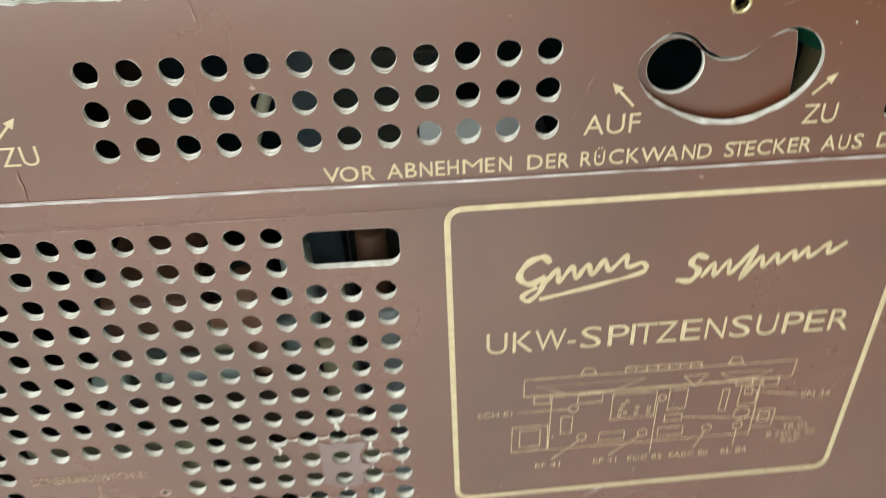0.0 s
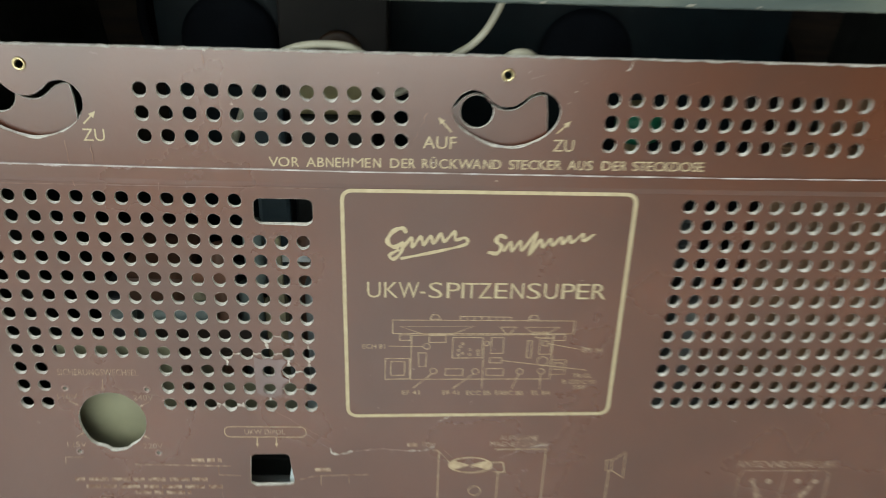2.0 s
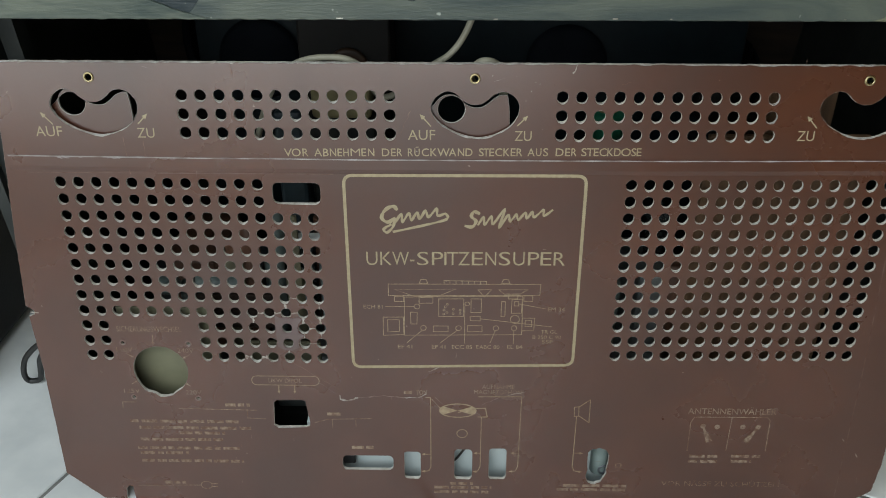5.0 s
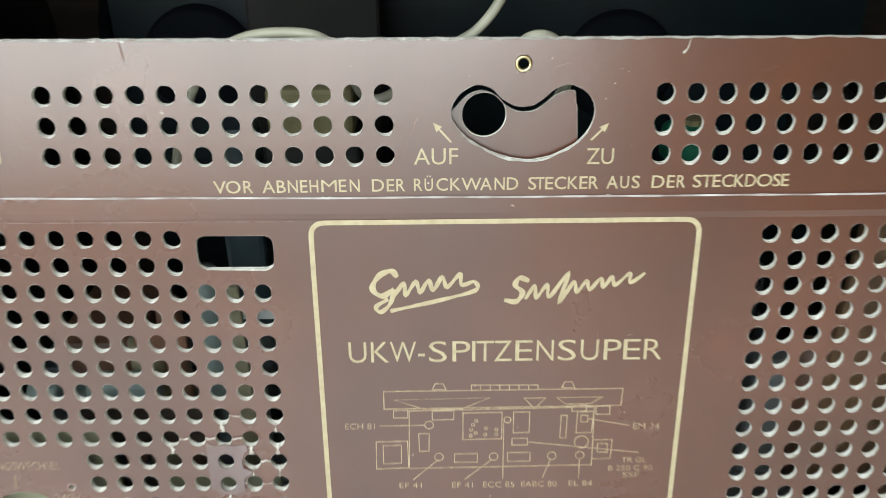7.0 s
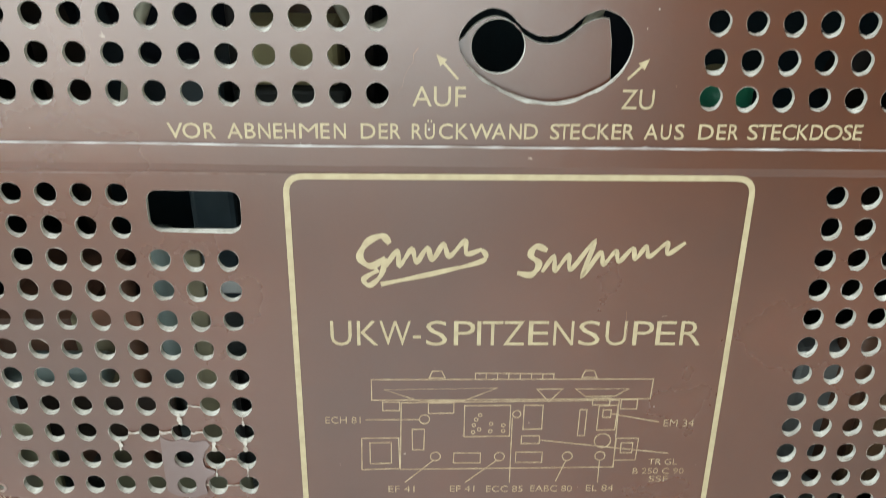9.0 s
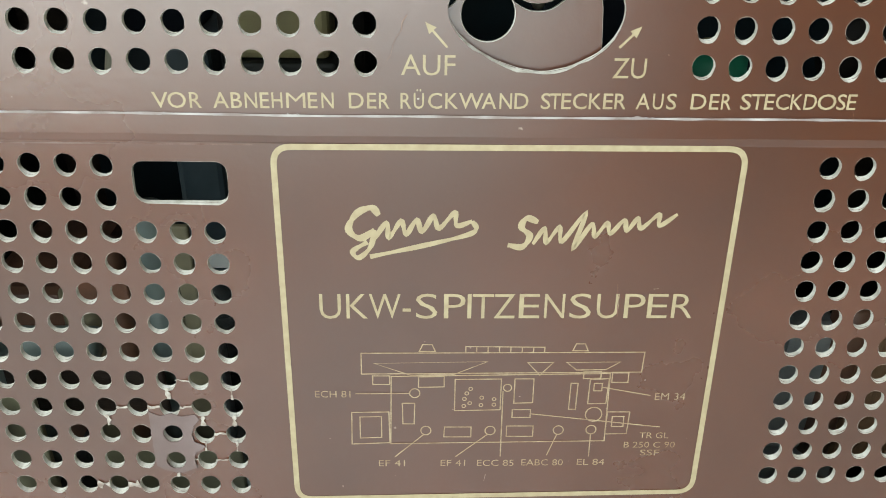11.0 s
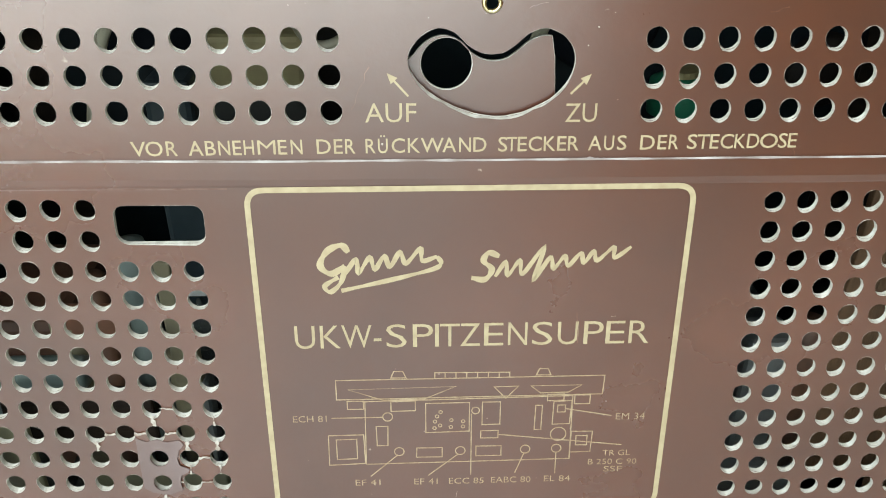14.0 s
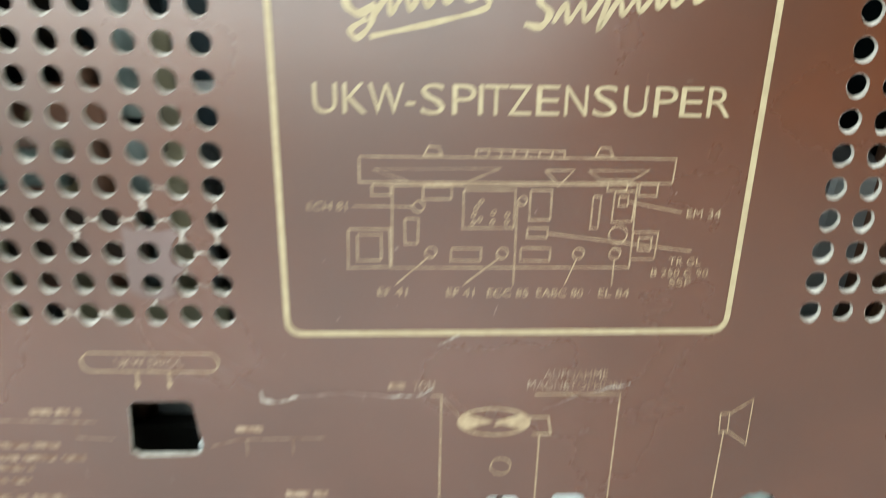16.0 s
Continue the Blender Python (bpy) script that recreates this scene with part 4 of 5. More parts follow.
    stroke(sw, [(159.2, -270.4), (159.3, -245.6), (161.4, -241.2), (213.4, -240.9), (215.8, -243.6), (216, -269.8)], 0.55)
    stroke(sw, [(188.3, -241), (187.3, -270)], 0.5)
    part("switch_frame", sw, FADED, BACK)
    knobs = bmesh.new()
    for x, z in ((168.4, -248.8), (178.6, -249.4), (197, -249.2), (208, -249.2)):
        stroke(knobs, ring2(x, z, 1.2, 10), 1.6, True)
    for pts in ([(168.8, -250), (174.2, -262)], [(207.4, -250.4), (200.3, -262)]):
        stroke(knobs, pts, 2.4, widths=[1.0, 4.6])
    part("switch_symbol", knobs, WORN, BACK)


print_marks()


# ---- damage: cracked patch, torn strip, scratches, chips ----
def ragged(pts, width, seed, step=1.6):
    q, k = [], 0
    for a, b in zip(pts, pts[1:]):
        n = max(1, int(math.hypot(b[0] - a[0], b[1] - a[1]) / step))
        for i in range(n):
            q.append((a[0] + (b[0] - a[0]) * i / n, a[1] + (b[1] - a[1]) * i / n))
    q.append(pts[-1])
    q = [(x + 0.7 * noise.noise((x * 0.7, z * 0.7, seed)), z + 0.7 * noise.noise((x * 0.7, z * 0.7, seed + 5))) for x, z in q]
    q = [(x + 0.35 * noise.noise((x * 2.3, z * 2.3, seed)), z + 0.35 * noise.noise((x * 2.3, z * 2.3, seed + 3))) for x, z in q]
    w = [max(0.12, width * (0.5 + 1.0 * noise.noise((x * 0.9, z * 0.9, seed + 9)) + 0.6 * noise.noise((x * 2.6, z * 2.6, seed + 2)))) for x, z in q]
    return q, w


def damage():
    # torn fibre that bridges from hole to hole in the cracked corner
    for k, (c1, r1, c2, r2, w) in enumerate(((12, 7, 12, 8, 1.9), (12, 8, 11, 8, 1.5), (11, 8, 10, 8, 1.1), (10, 8, 10, 9, 1.7), (12, 8, 13, 8, 1.2), (13, 8, 13, 9, 1.9), (14, 8, 14, 9, 1.8),
                                             (13, 9, 14, 9, 1.2), (13, 9, 13, 10, 0.7), (14, 9, 14, 10, 0.8), (11, 10, 12, 10, 1.2), (12, 10, 13, 10, 1.4), (13, 10, 14, 10, 0.9), (12, 7, 13, 7, 0.5),
                                             (14, 7, 14, 8, 0.8), (9, 11, 10, 11, 2.6), (10, 11, 11, 11, 3.0), (12, 10, 12, 11, 0.7))):
        (xa, za), (xb, zb) = left_hole(c1, r1), left_hole(c2, r2)
        d = Vector((xb - xa, zb - za)).normalized()
        lift = 1.2 if r1 == r2 and r1 > 7 else 0.0
        q, ws = ragged([(xa + d.x * 3.5, za + d.y * 3.5 + lift * noise.noise((k, 1, 2))), ((xa + xb) / 2 + noise.noise((k, 4, 1)), (za + zb) / 2 + noise.noise((k, 2, 7))), (xb - d.x * 3.5, zb - d.y * 3.5)], w, 3.1 + k, 0.9)
        n = len(q) - 1
        ws = [w * 1.15 * (0.45 + 0.40 * abs(math.cos(math.pi * (i / n + 0.5 * noise.noise((k, 3, 8))))) + 0.9 * noise.noise((x * 0.9, z * 0.9, k))) for i, (x, z) in enumerate(q)]
        ws = [max(0.15, v) for v in ws]
        part("crack", stroke(bmesh.new(), q, w, thick=0.0005, widths=ws), TORN, BACK, "torn pale fibre crack")
    for k, (pts, w, m) in enumerate((([(-93.6, -225.6), (-92.6, -229.2), (-88.8, -230.4), (-84, -229.2), (-80, -227.8)], 1.8, TORN), ([(-80, -227.8), (-62, -225.9), (-47, -227.4)], 0.9, RUB), ([(-47, -227.4), (-36, -227.0), (-31, -224.2)], 1.0, TORN),
                                     ([(-108, -215), (-94.5, -226)], 0.5, SCUFF_SHEEN), ([(9, -232), (20, -227), (27, -224.6)], 0.5, RUB), ([(27, -224.6), (40, -221.4)], 0.9, TORN),
                                     ([(-56, -226.4), (-56.2, -229)], 0.5, RUB), ([(-29.4, -206), (-22, -202.4)], 1.0, TORN))):
        q, ws = ragged(pts, w, 23.1 + k)
        part("crack", stroke(bmesh.new(), q, w, thick=0.0004, widths=ws), m, BACK, "torn pale fibre crack")
    # a piece of the board that has come loose and tilts upward; its colour carries the lilac sheen
    cu = bpy.data.curves.new("flake", "CURVE")
    cu.dimensions, cu.fill_mode, cu.extrude = "2D", "BOTH", 0.00015
    hx, hz = left_hole(12, 9)
    shape = [(hx - 8.2, hz + 9.4), (hx - 4, hz + 7.6), (hx, hz + 8.6), (hx + 4, hz + 7.4), (hx + 8.6, hz + 8.2), (hx + 10.4, hz + 6.2), (hx + 7.6, hz + 3.4), (hx + 6.8, hz), (hx + 7.6, hz - 3.6),
             (hx + 11.6, hz - 5.4), (hx + 7.8, hz - 8.2), (hx + 7.0, hz - 11.6), (hx + 7.6, hz - 15.0), (hx + 2.6, hz - 17.2), (hx - 4.2, hz - 16.2), (hx - 7.4, hz - 14), (hx - 8.0, hz - 5)]
    for pts in (jitter(dense(shape, 1.5), 0.6, 5), ring2(hx, hz, 3.7, 18), ring2(*left_hole(12, 10), 3.7, 18)):
        s = cu.splines.new("POLY")
        s.points.add(len(pts) - 1)
        for q, (x, z) in zip(s.points, pts):
            q.co = (x / 1000, z / 1000, 0, 1)
        s.use_cyclic_u = True
    me = flat(new("flake", cu))
    for v in me.vertices:
        v.co = Vector((v.co.x, -0.00018 - 0.0008 * min(1.0, max(0.0, (-0.164 - v.co.y) / 0.025)) - v.co.z, v.co.y))
    me.materials.clear()
    me.materials.append(SCUFF_SHEEN)
    part("loose_flake", me, None, BACK, "loose flake of scuffed board, its lilac sheen in the colour")
    for k, (pts, w) in enumerate((([(-132, -195), (-110, -210), (-91, -223)], 0.35), ([(-25, -227), (-19, -233)], 0.4), ([(33.9, -110.6), (34.6, -116), (35.2, -123)], 0.5), ([(47.0, -112.2), (48.4, -112.1)], 0.8), ([(-150, 8), (-149.6, 2)], 0.5),
                                  ([(-210, -40), (-209, -58)], 0.6), ([(-222, -38), (-220.8, -62)], 0.7), ([(-40, -20), (-46, -34)], 0.5), ([(269.6, -258.4), (271.4, -260.4)], 0.8), ([(281.6, -270.8), (283.2, -273.8)], 1.1),
                                  ([(62, 9), (61, 5), (59.6, 3.6)], 1.3), ([(200, 8.6), (203, 6)], 0.7), ([(-178, -52), (-177.6, -64)], 0.5), ([(-304.5, -161.6), (-299, -162.4)], 1.4), ([(297, -158.4), (304.6, -157.4)], 1.6))):
        q, ws = ragged(pts, w, 40.3 + k, 2.5)
        part("scratch", stroke(bmesh.new(), q, w, thick=0.0003, widths=ws), SCRATCH if w < 0.8 else TORN, BACK)
    rng = random.Random(31)
    for i in range(46):
        x = rng.uniform(-285, 295)
        z = rng.uniform(-60, 8) if i < 30 else rng.uniform(-195, -62) if abs(x) < 78 else rng.uniform(-315, -262)
        if any(abs(x - c) < 32 and -39 < z < -5 for c in (-238, 0, 240)) or (50 < abs(x) < 190 and -40 < z < -4) or -52 < z < -40:
            continue
        a, n = rng.choice((rng.uniform(-0.3, 0.3), rng.uniform(1.2, 1.9))), rng.uniform(1.5, 7.0)
        q, ws = ragged([(x, z), (x + n * math.cos(a), z + n * math.sin(a))], 0.22, 60.1 + i, 1.0)
        part("fine_scratch", stroke(bmesh.new(), q, 0.22, thick=0.0003, widths=ws), RUB if i % 3 else SCRATCH, BACK)
    for i in range(26):
        x, n = rng.uniform(-285, 290), rng.uniform(0.8, 5.0)
        q, ws = ragged([(x, 9.2), (x + n, 9.3)], 0.9, 90.7 + i, 0.8)
        part("edge_chip", stroke(bmesh.new(), q, 0.9, thick=0.0003, widths=ws), TORN, BACK)
    for i in range(8):
        x, n = rng.uniform(-290, 120), rng.uniform(2.0, 9.0)
        q, ws = ragged([(x, -51.2), (x + n, -51.3)], 0.6, 130.3 + i, 0.8)
        part("edge_chip", stroke(bmesh.new(), q, 0.6, thick=0.0008, widths=ws), CREASE, BACK)
    rng = random.Random(9)
    for i in range(46):
        x, z = (rng.uniform(-270, 280), rng.uniform(-62, 8)) if i < 30 else (rng.uniform(-75, 70), rng.uniform(-198, -64))
        if i < 10:
            x, z = rng.uniform(-30, 40), rng.uniform(-14, -3)
        if (50 < abs(x) and -38 < z < -5) or -128 < z < -78 or any(abs(x - c) < 30 and -38 < z < -5 for c in (-238, 0, 240)):
            continue
        r = rng.uniform(0.2, 0.5)
        bm = bmesh.new()
        pts = [(x + r * rng.uniform(0.6, 1.2) * math.cos(a * 1.05), z + r * rng.uniform(0.5, 1.0) * math.sin(a * 1.05)) for a in range(6)]
        bm.faces.new([bm.verts.new((a / 1000, -0.00034, b / 1000)) for a, b in pts])
        part("paint_chip", bm, TORN if i < 14 else RUB, BACK)


damage()


# ---- inside the cabinet ----
def chassis():
    c = thing("radio_chassis", pose(0, 0, 0), "dull grey zinc radio chassis inside the cabinet", "chassis")
    part("deck", box(-0.153, 0.195, 0.066, 0.26, 0.036, 0.088, 0.002), ZINC, c)
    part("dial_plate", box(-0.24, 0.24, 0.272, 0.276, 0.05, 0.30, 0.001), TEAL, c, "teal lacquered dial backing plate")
    for x, w, z in ((-0.02, 0.030, 0.135), (0.035, 0.024, 0.128), (-0.128, 0.014, 0.142), (-0.106, 0.012, 0.172), (0.135, 0.022, 0.16)):
        part("shield_can", box(x - w / 2, x + w / 2, 0.072, 0.072 + w, 0.0885, z, 0.003), ZINC, c, "grey metal shield can")
    for x, y, r, z0, z1, m in ((-0.147, 0.083, 0.0075, 0.0885, 0.165, TEALCAN), (-0.078, 0.09, 0.008, 0.0885, 0.148, TEALCAN), (0.105, 0.08, 0.008, 0.0885, 0.15, TEALCAN), (-0.112, 0.105, 0.007, 0.0885, 0.19, COPPER),
                               (-0.208, 0.074, 0.0095, 0.0345, 0.150, TEALCAN), (-0.174, 0.072, 0.0085, 0.0345, 0.178, OLIVE), (-0.160, 0.071, 0.006, 0.0345, 0.200, COPPER),
                               (-0.130, 0.076, 0.0075, 0.0885, 0.158, OLIVE), (-0.094, 0.074, 0.008, 0.0885, 0.140, TEALCAN), (0.150, 0.075, 0.008, 0.0885, 0.17, COPPER), (0.183, 0.078, 0.007, 0.0885, 0.15, OLIVE)):
        part("capacitor", lathe([(r, z0), (r, z1 - 0.001), (r * 0.85, z1), (r * 0.3, z1)], 18), m, c, "upright tubular capacitor", True, pose(x, y, 0))
    # what stands close behind the perforations: an olive strip, blue-grey cans, a brown coil former and card
    for x, d, z0, z1, w, m, name, label in ((-124, 28, -158, -98, 6.5, OLIVE, "terminal_strip", "upright olive insulating strip"), (-138, 34, -134, -92, 12, TEALCAN, "capacitor_can", "blue-grey upright can"),
                                            (-164, 40, -139, -124, 25, WAXRED, "coil_former", "red-brown waxed coil former"), (-182, 36, -161, -147, 34, TEALCAN, "capacitor_can", "blue-grey lying can"),
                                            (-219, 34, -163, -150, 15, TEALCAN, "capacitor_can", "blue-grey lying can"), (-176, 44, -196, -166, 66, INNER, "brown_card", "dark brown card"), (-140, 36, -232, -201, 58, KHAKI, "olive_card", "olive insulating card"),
                                            (-203, 38, -226, -196, 14, PLATE, "tag", "pale zinc tag")):
        o = LEANING @ Vector((x / 1000, d / 1000, (z0 + z1) / 2000))
        h, r = (z1 - z0) / 2000, w / 2000
        if name == "capacitor_can":
            bm = lathe([(0.002, -h), (min(h, r) * 0.95, -h + 0.0006), (min(h, r), -h + 0.002), (min(h, r), h - 0.002), (min(h, r) * 0.95, h - 0.0006), (0.002, h)], 20) if h > r else lathe([(0.002, -r), (h * 0.95, -r + 0.0006), (h, -r + 0.002), (h, r - 0.002), (h * 0.95, r - 0.0006), (0.002, r)], 20, m=pose(0, 0, 0, 0, 90, 0))
            part(name, bm, m, c, label, True, Matrix.Translation(o))
        else:
            part(name, box(-r, r, -0.0015, 0.0015, -h, h, 0.0008), m, c, label, m=Matrix.Translation(o))
    part("reflector_strip", box(-0.013, 0.013, -0.003, 0.003, -0.0008, 0.0008, 0.0003), FRAMEM, c, "small white metal strip", m=pose(-0.1225, 0.0897, 0.1802, 50, 0, 0))
    part("shield_can", box(-0.150, -0.128, 0.142, 0.165, 0.0885, 0.258, 0.003), BLUECAN, c, "tall blue-grey shield can")
    part("rear_apron", box(-0.12, 0.19, 0.0175, 0.0190, 0.006, 0.0645, 0.0004), PLATE, c, "pale grey metal connection plate")
    part("apron_shelf", box(-0.12, 0.19, 0.0190, 0.0662, 0.0622, 0.0642, 0.0004), PLATE, c)
    part("terminal", box(-0.097, -0.085, 0.0120, 0.0174, 0.028, 0.044, 0.001), BLACK, c, "black bakelite terminal")
    part("socket_barrel", lathe([(0.0066, 0.020), (0.0070, 0.021), (0.0070, 0.056), (0.0066, 0.057)], 28), TEALCAN, c, "blue-grey socket barrel", True, pose(0.0985, 0.0176, 0))
    part("socket_ring", lathe([(0.0040, 0), (0.0046, 0.001), (0.0030, 0.0012), (0.0024, 0.0002)], 20), STEEL, c, "dark socket ring", True, pose(0.1010, 0.0115, 0.026, 90, 0, 0))
    part("jumper_wire", tube([(0.006, 0.0160, 0.054), (-0.002, 0.0125, 0.046), (-0.008, 0.0125, 0.036), (-0.011, 0.0165, 0.028)], 0.0009, 8), RUBBER, c, "thin black wire", True)
    t = part("tuning_capacitor", box(-0.055, -0.012, 0.2, 0.25, 0.0885, 0.15, 0.002), ZINC, c)
    for i in range(8):
        part("vane", box(-0.052 + i * 0.0048, -0.0508 + i * 0.0048, 0.196, 0.199, 0.095, 0.145), ZINC, t)
    return c


def transformer():
    t = thing("power_transformer", pose(-0.215, 0.1, 0.0345), "power transformer with a khaki terminal board", "transformer")
    part("core", box(-0.045, 0.045, 0.02, 0.07, 0.0, 0.092, 0.002), STEEL, t)
    part("winding", box(-0.026, 0.020, 0.006, 0.084, 0.014, 0.118, 0.006), COPPER, t, "brown waxed winding")
    part("terminal_board", box(-0.034, 0.034, -0.070, -0.067, 0.036, 0.122, 0.0008), KHAKI, t, "khaki insulating board")
    for x in (-0.032, 0.026):
        part("strut", box(x, x + 0.006, -0.067, 0.0205, 0.055, 0.062, 0.0005), STEEL, t)
    return t


def radio_tube(x, y, h=0.058, r=0.0105):
    t = thing("radio_tube", pose(x, y, 0.0884), "glass radio tube with a silvered top", "radio tube", "tubes on the chassis")
    part("socket", lathe([(r * 1.05, 0), (r * 1.05, 0.008), (r * 0.9, 0.009)], 20), BLACK, t, "black bakelite socket", True)
    part("envelope", lathe([(r * 0.92, 0.0092), (r, 0.014), (r, h - 0.012), (r * 0.75, h - 0.005), (r * 0.22, h - 0.001), (r * 0.1, h + 0.005), (0.0, h + 0.006)], 20), SMOKE, t, "clear glass envelope", True)
    part("electrodes", lathe([(r * 0.55, 0.015), (r * 0.55, h - 0.022)], 14), STEEL, t)
    return t


def loudspeaker(x, z, r, tone):
    s = thing("loudspeaker", pose(x, 0.330, z, 90, 0, 0), "dark loudspeaker seen from behind, with a blue-black cone", "loudspeaker", "loudspeakers on the baffle")
    part("rim", lathe([(r, 0.0), (r, 0.006), (r * 0.93, 0.007), (r * 0.93, 0.001)], 40), CONE, s, smooth=True)
    part("cone", lathe([(r * 0.92, 0.004), (r * 0.70, 0.016), (r * 0.40, 0.036), (r * 0.34, 0.042)], 40), CONE, s, smooth=True)
    for k in range(4):
        a = math.pi / 4 + k * math.pi / 2
        part("basket_arm", tube([(r * 0.95 * math.cos(a), r * 0.95 * math.sin(a), 0.006), (r * 0.8 * math.cos(a), r * 0.8 * math.sin(a), 0.022), (r * 0.40 * math.cos(a), r * 0.40 * math.sin(a), 0.046)], 0.004, 8, 5), CONE, s, smooth=True)
    part("magnet", lathe([(r * 0.40, 0.0425), (r * 0.42, 0.045), (r * 0.42, 0.064), (r * 0.38, 0.067)], 32), tone, s, "magnet cover", True)
    return s


def output_box():
    b = thing("wooden_block", pose(-0.101, 0.22, 0.296), "brown wooden block with a copper-coloured disc inside the cabinet", "block")
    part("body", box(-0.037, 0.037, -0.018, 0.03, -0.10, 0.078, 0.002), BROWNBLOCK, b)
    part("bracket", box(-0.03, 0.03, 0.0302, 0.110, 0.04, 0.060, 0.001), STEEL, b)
    part("disc", lathe([(0.0165, 0.0), (0.0165, 0.003), (0.0145, 0.004), (0.009, 0.0042), (0.008, 0.0025)], 30), DULLCOPPER, b, "copper-coloured round disc", True, pose(0.003, -0.0185, -0.022, 90, 0, 0))


def coil(x, y, z, h, r, body, label, k0, k1):
    c = thing("coil", pose(x, y, z), label, "coil")
    part("former", lathe([(r * 0.6, 0), (r * 0.6, h)], 18), YELLOWED, c, smooth=False)
    w = bmesh.new()
    lathe([(r * 0.62, h * k0), (r, h * (k0 + 0.02)), (r * 1.03, h * (k0 + k1) / 2), (r, h * (k1 - 0.02)), (r * 0.62, h * k1)], 22, w)
    part("winding", w, body, c, smooth=True)
    return c


chassis()
transformer()
for x, y in ((-0.135, 0.125), (-0.055, 0.085), (0.04, 0.115), (0.115, 0.15), (0.165, 0.085), (0.17, 0.21)):
    radio_tube(x, y)
loudspeaker(-0.185, 0.26, 0.085, CONE)
loudspeaker(0.085, 0.255, 0.085, CONE)
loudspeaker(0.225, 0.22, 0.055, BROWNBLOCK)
output_box()
coil(0.108, 0.178, 0.0885, 0.163, 0.0150, GREEN, "green enamelled coil standing on the chassis", 0.84, 0.98)
coil(-0.15, 0.105, 0.0345, 0.10, 0.014, COPPER, "brown waxed coil inside the cabinet", 0.2, 0.8)
ot = thing("output_transformer", pose(-0.10, 0.172, 0.0885), "output transformer with a yellowed card top", "transformer")
part("core", box(-0.026, 0.026, -0.018, 0.018, 0.0, 0.158, 0.002), BATTEN, ot)
part("card_top", box(-0.023, 0.023, -0.015, 0.015, 0.1585, 0.186, 0.003), YELLOWED, ot, "yellowed card bobbin")
pf = thing("paper_holder", pose(-0.067, 0.115, 0.0885), "white metal reflector block on a thin post", "bracket")
part("post", box(-0.004, 0.004, -0.006, 0.0, 0, 0.1475, 0.0008), STEEL, pf)
part("shelf", box(-0.022, 0.022, -0.012, 0.012, -0.001, 0.001, 0.0006), TILEM, pf, m=pose(0, -0.0077, 0.1473, 50, 0, 0))


def cables():
    a = tube([(-0.150, 0.075, 0.25), (-0.138, 0.062, 0.284), (-0.126, 0.058, 0.310), (-0.112, 0.058, 0.3222), (-0.093, 0.058, 0.3262), (-0.074, 0.060, 0.3215), (-0.062, 0.078, 0.294), (-0.044, 0.076, 0.301),
              (-0.028, 0.074, 0.3155), (-0.016, 0.074, 0.3235), (-0.007, 0.075, 0.335), (0.000, 0.080, 0.351), (0.006, 0.10, 0.368), (0.014, 0.14, 0.374)], 0.0021, 10)
    tagged(part("power_cable", a, CREAM, None, smooth=True), "cream plastic-sheathed cable looped behind the panel", "cable")
    b = tube([(0.010, 0.110, 0.285), (-0.002, 0.078, 0.306), (0.002, 0.058, 0.3225), (0.012, 0.058, 0.3228), (0.021, 0.066, 0.309), (0.015, 0.085, 0.28)], 0.0026, 10)
    tagged(part("aerial_cable", b, CREAM, None, smooth=True), "short cream cable bent behind the panel", "cable")
    c = tube([(-0.27, 0.12, 0.046), (-0.325, 0.125, 0.060), (-0.358, 0.128, 0.056), (-0.374, 0.130, 0.048), (-0.389, 0.131, 0.033), (-0.396, 0.133, 0.017), (-0.397, 0.135, 0.0060), (-0.393, 0.136, 0.0028),
              (-0.385, 0.136, 0.0058), (-0.381, 0.134, 0.018), (-0.376, 0.130, 0.033), (-0.366, 0.128, 0.043), (-0.34, 0.124, 0.046), (-0.27, 0.115, 0.0375)], 0.0025, 10)
    tagged(part("floor_cable", c, RUBBER, None, smooth=True), "black rubber cable bent down to the tiles", "cable")


cables()


# ---- beside the cabinet ----
def black_case():
    c = thing("black_case", pose(-0.572, 0.30, 0), "black leatherette case standing on the tiles", "case")
    b = box(-0.13, 0.13, -0.2, 0.2, 0.004, 0.44, 0.012, 4)
    part("body", b, CASE, c, smooth=True)
    part("rim", box(-0.132, 0.132, -0.202, 0.202, 0.30, 0.312, 0.002), RUBBER, c)
    for x in (-0.1, 0.1):
        for y in (-0.17, 0.17):
            part("foot", lathe([(0.012, 0), (0.014, 0.002), (0.012, 0.0039)], 14), RUBBER, c, m=pose(x, y, 0))


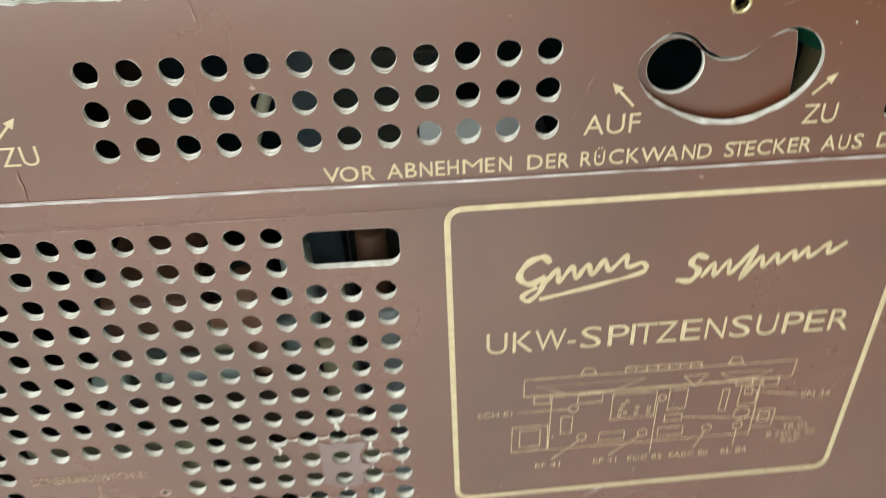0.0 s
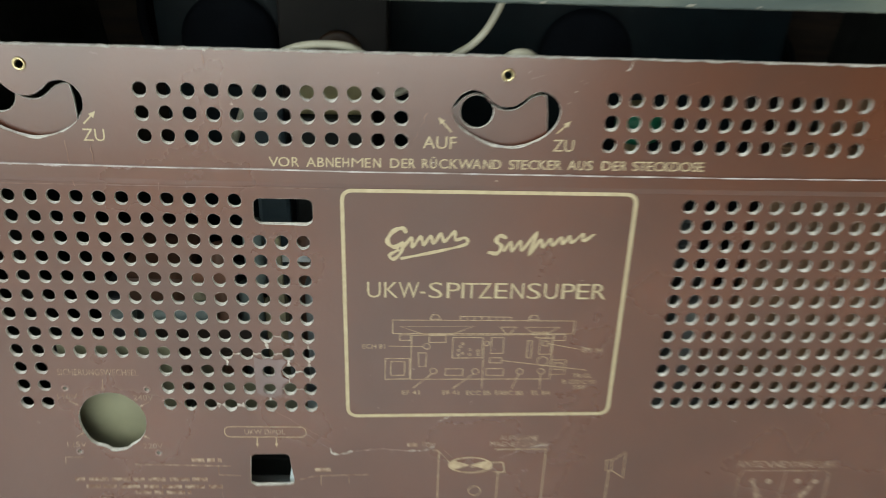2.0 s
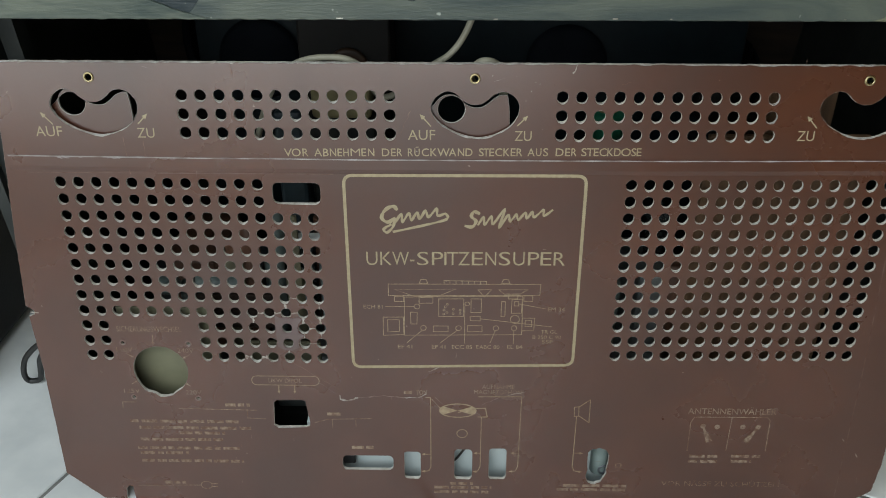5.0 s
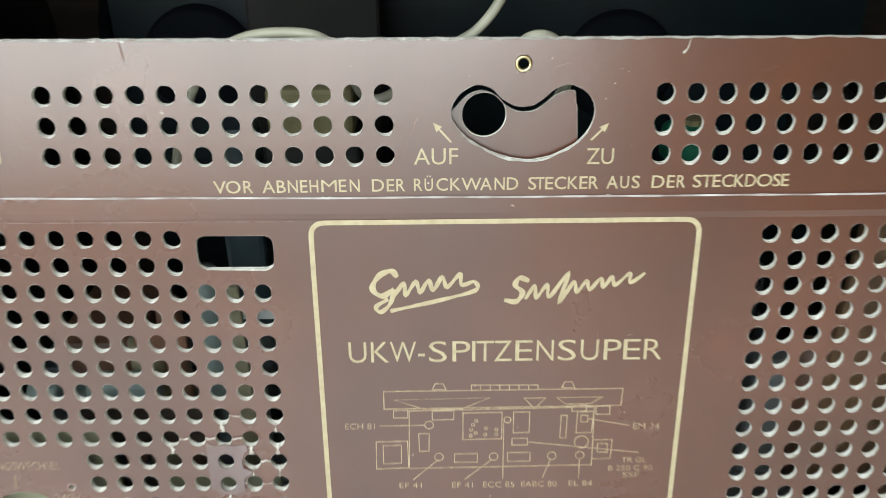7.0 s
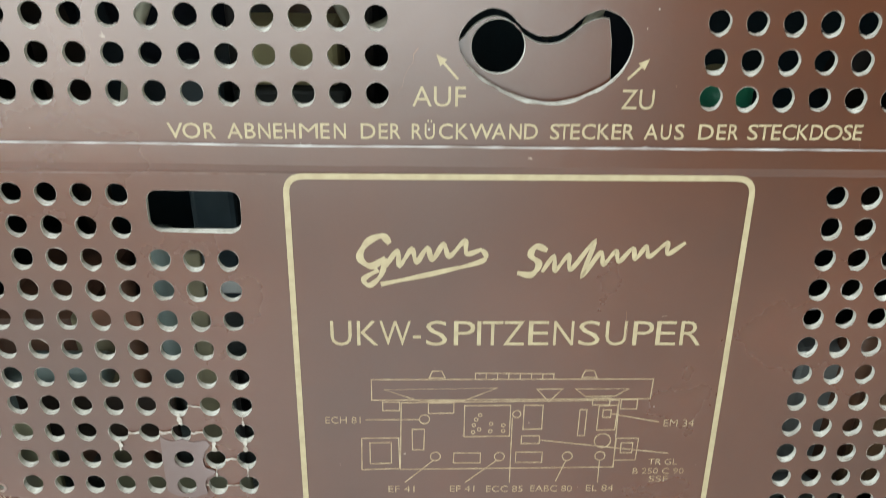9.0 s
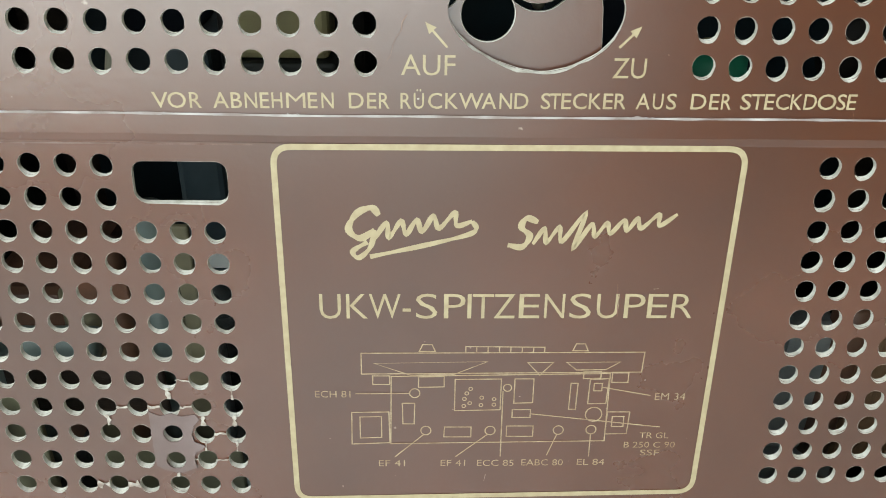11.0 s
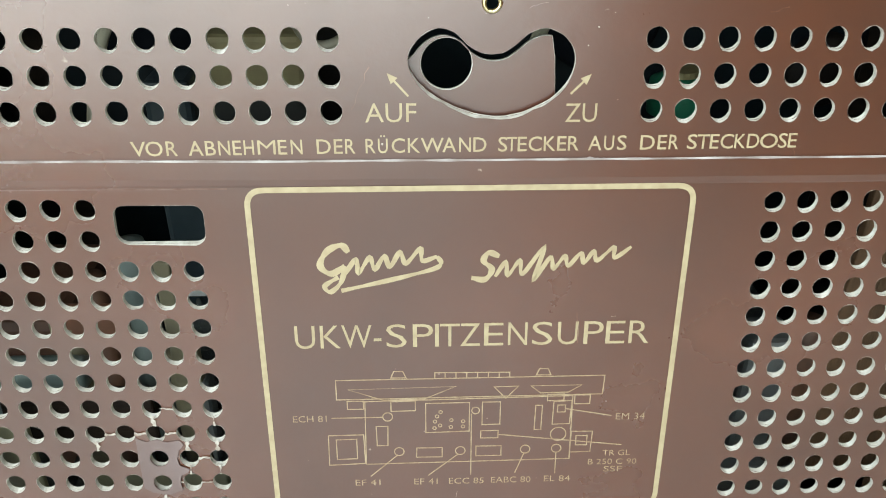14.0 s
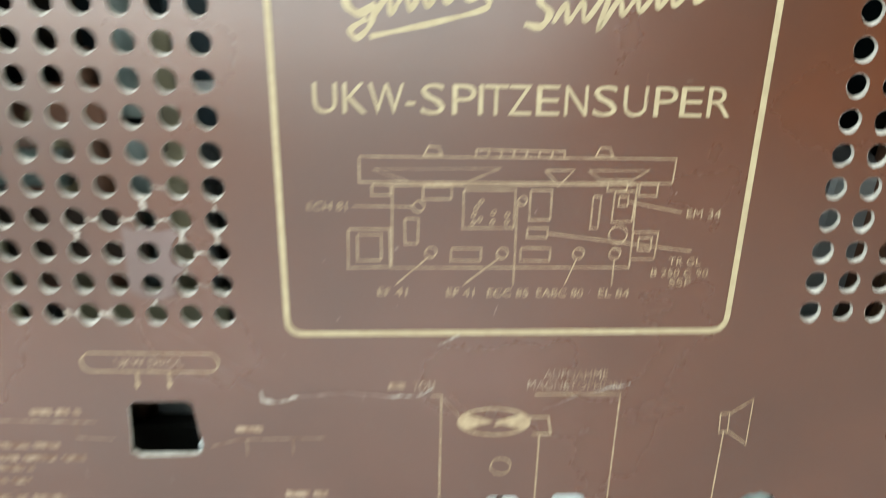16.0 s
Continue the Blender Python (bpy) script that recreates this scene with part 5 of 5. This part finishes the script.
def film_bundle():
    c = thing("film_bundle", pose(0.478, 0.095, 0.024, 0, -13, 0), "bundle of yellow film rolls in clear wrapping leaning on the cabinet", "wrapped bundle")
    z = 0.004
    for k, (h, tone) in enumerate(((0.040, PALE), (0.024, YELLOW), (0.024, YELLOW), (0.026, TAPE), (0.026, YELLOW), (0.024, YELLOW), (0.016, TAPE), (0.026, YELLOW), (0.024, YELLOW), (0.016, TAPE), (0.028, YELLOW))):
        r = 0.073 + 0.0015 * math.sin(k * 1.7)
        prof = [(0.03, z), (r - 0.0015, z), (r, z + 0.0015), (r + 0.0005, z + h / 2), (r, z + h - 0.0015), (r - 0.0015, z + h), (0.03, z + h)]
        bm = lathe(prof, 64)
        for v in bm.verts:
            a = math.atan2(v.co.y, v.co.x)
            q = 1 + 0.05 * noise.noise((math.cos(a) * 2, math.sin(a) * 2, z * 40)) + 0.13 * abs(math.sin(2 * a)) ** 1.5 + 0.012 * noise.noise((math.cos(a) * 9, math.sin(a) * 9, v.co.z * 160))
            v.co.x, v.co.y = v.co.x * q, v.co.y * q
            v.co.z += 0.004 * noise.noise((math.cos(a) * 3, math.sin(a) * 3, k * 1.3))
        part("roll", bm, tone, c, smooth=True)
        z += h - 0.003
    w = bmesh.new()
    cols, rows = 100, 64
    ring = []
    for j in range(rows + 1):
        zz = 0.002 + j / rows * (z + 0.006)
        row = []
        for i in range(cols):
            a = 2 * math.pi * i / cols
            low = max(0.0, 0.62 - j / rows)
            f = noise.noise((math.cos(a) * 6, math.sin(a) * 6, zz * 22)) * 0.005 + noise.noise((math.cos(a) * 17, math.sin(a) * 17, zz * 60)) * 0.003
            r = 0.085 + f * (1 + 2 * low) + 0.026 * low * max(0.0, -math.cos(a)) + 0.009 * abs(math.sin(2 * a)) ** 1.5
            row.append(w.verts.new((r * math.cos(a), r * math.sin(a), zz)))
        ring.append(row)
    for a, b in zip(ring, ring[1:]):
        for i in range(cols):
            w.faces.new((a[i], a[(i + 1) % cols], b[(i + 1) % cols], b[i]))
    part("wrapping", w, WRAP, c, "clear wrinkled plastic wrapping", True)
    # loose plastic that spreads over the tiles in front
    s = bmesh.new()
    cols, rows, ring = 70, 24, []
    for j in range(rows + 1):
        u = j / rows
        row = []
        for i in range(cols + 1):
            a = radians(165 + 165 * i / cols)
            spread = (1 - u) ** 1.6 * 0.055 * (0.25 + 0.75 * math.sin(math.pi * i / cols)) + 0.004
            f = noise.noise((math.cos(a) * 11, math.sin(a) * 11, u * 4)) * 0.008 + noise.noise((math.cos(a) * 30, math.sin(a) * 30, u * 9)) * 0.0035
            q = 0.090 + spread + f * (1.3 - u)
            row.append(s.verts.new((q * math.cos(a), q * math.sin(a), -0.022 + 0.135 * u + 0.2308 * q * math.cos(a) * (1 - u) + 0.004)))
        ring.append(row)
    for a, b in zip(ring, ring[1:]):
        for i in range(cols):
            s.faces.new((a[i], a[i + 1], b[i + 1], b[i]))
    part("loose_plastic", s, HAZE, c, "grey crumpled translucent plastic", True)


black_case()
film_bundle()

# ---- tiles ----
tb = box(0.0015, TILE - 0.0015, 0.0015, TILE - 0.0015, -0.008, 0.0, 0.0009, 1)
tile_mesh = mesh("tile", tb, TILEM)
for i in range(16):
    for j in range(10):
        ob = new("tile", tile_mesh)
        ob.parent = floor
        ob.matrix_basis = Matrix.Translation((U0 + i * TILE, V0 + j * TILE, 0.0004 * noise.noise((i * 1.7, j * 2.3, 1))))
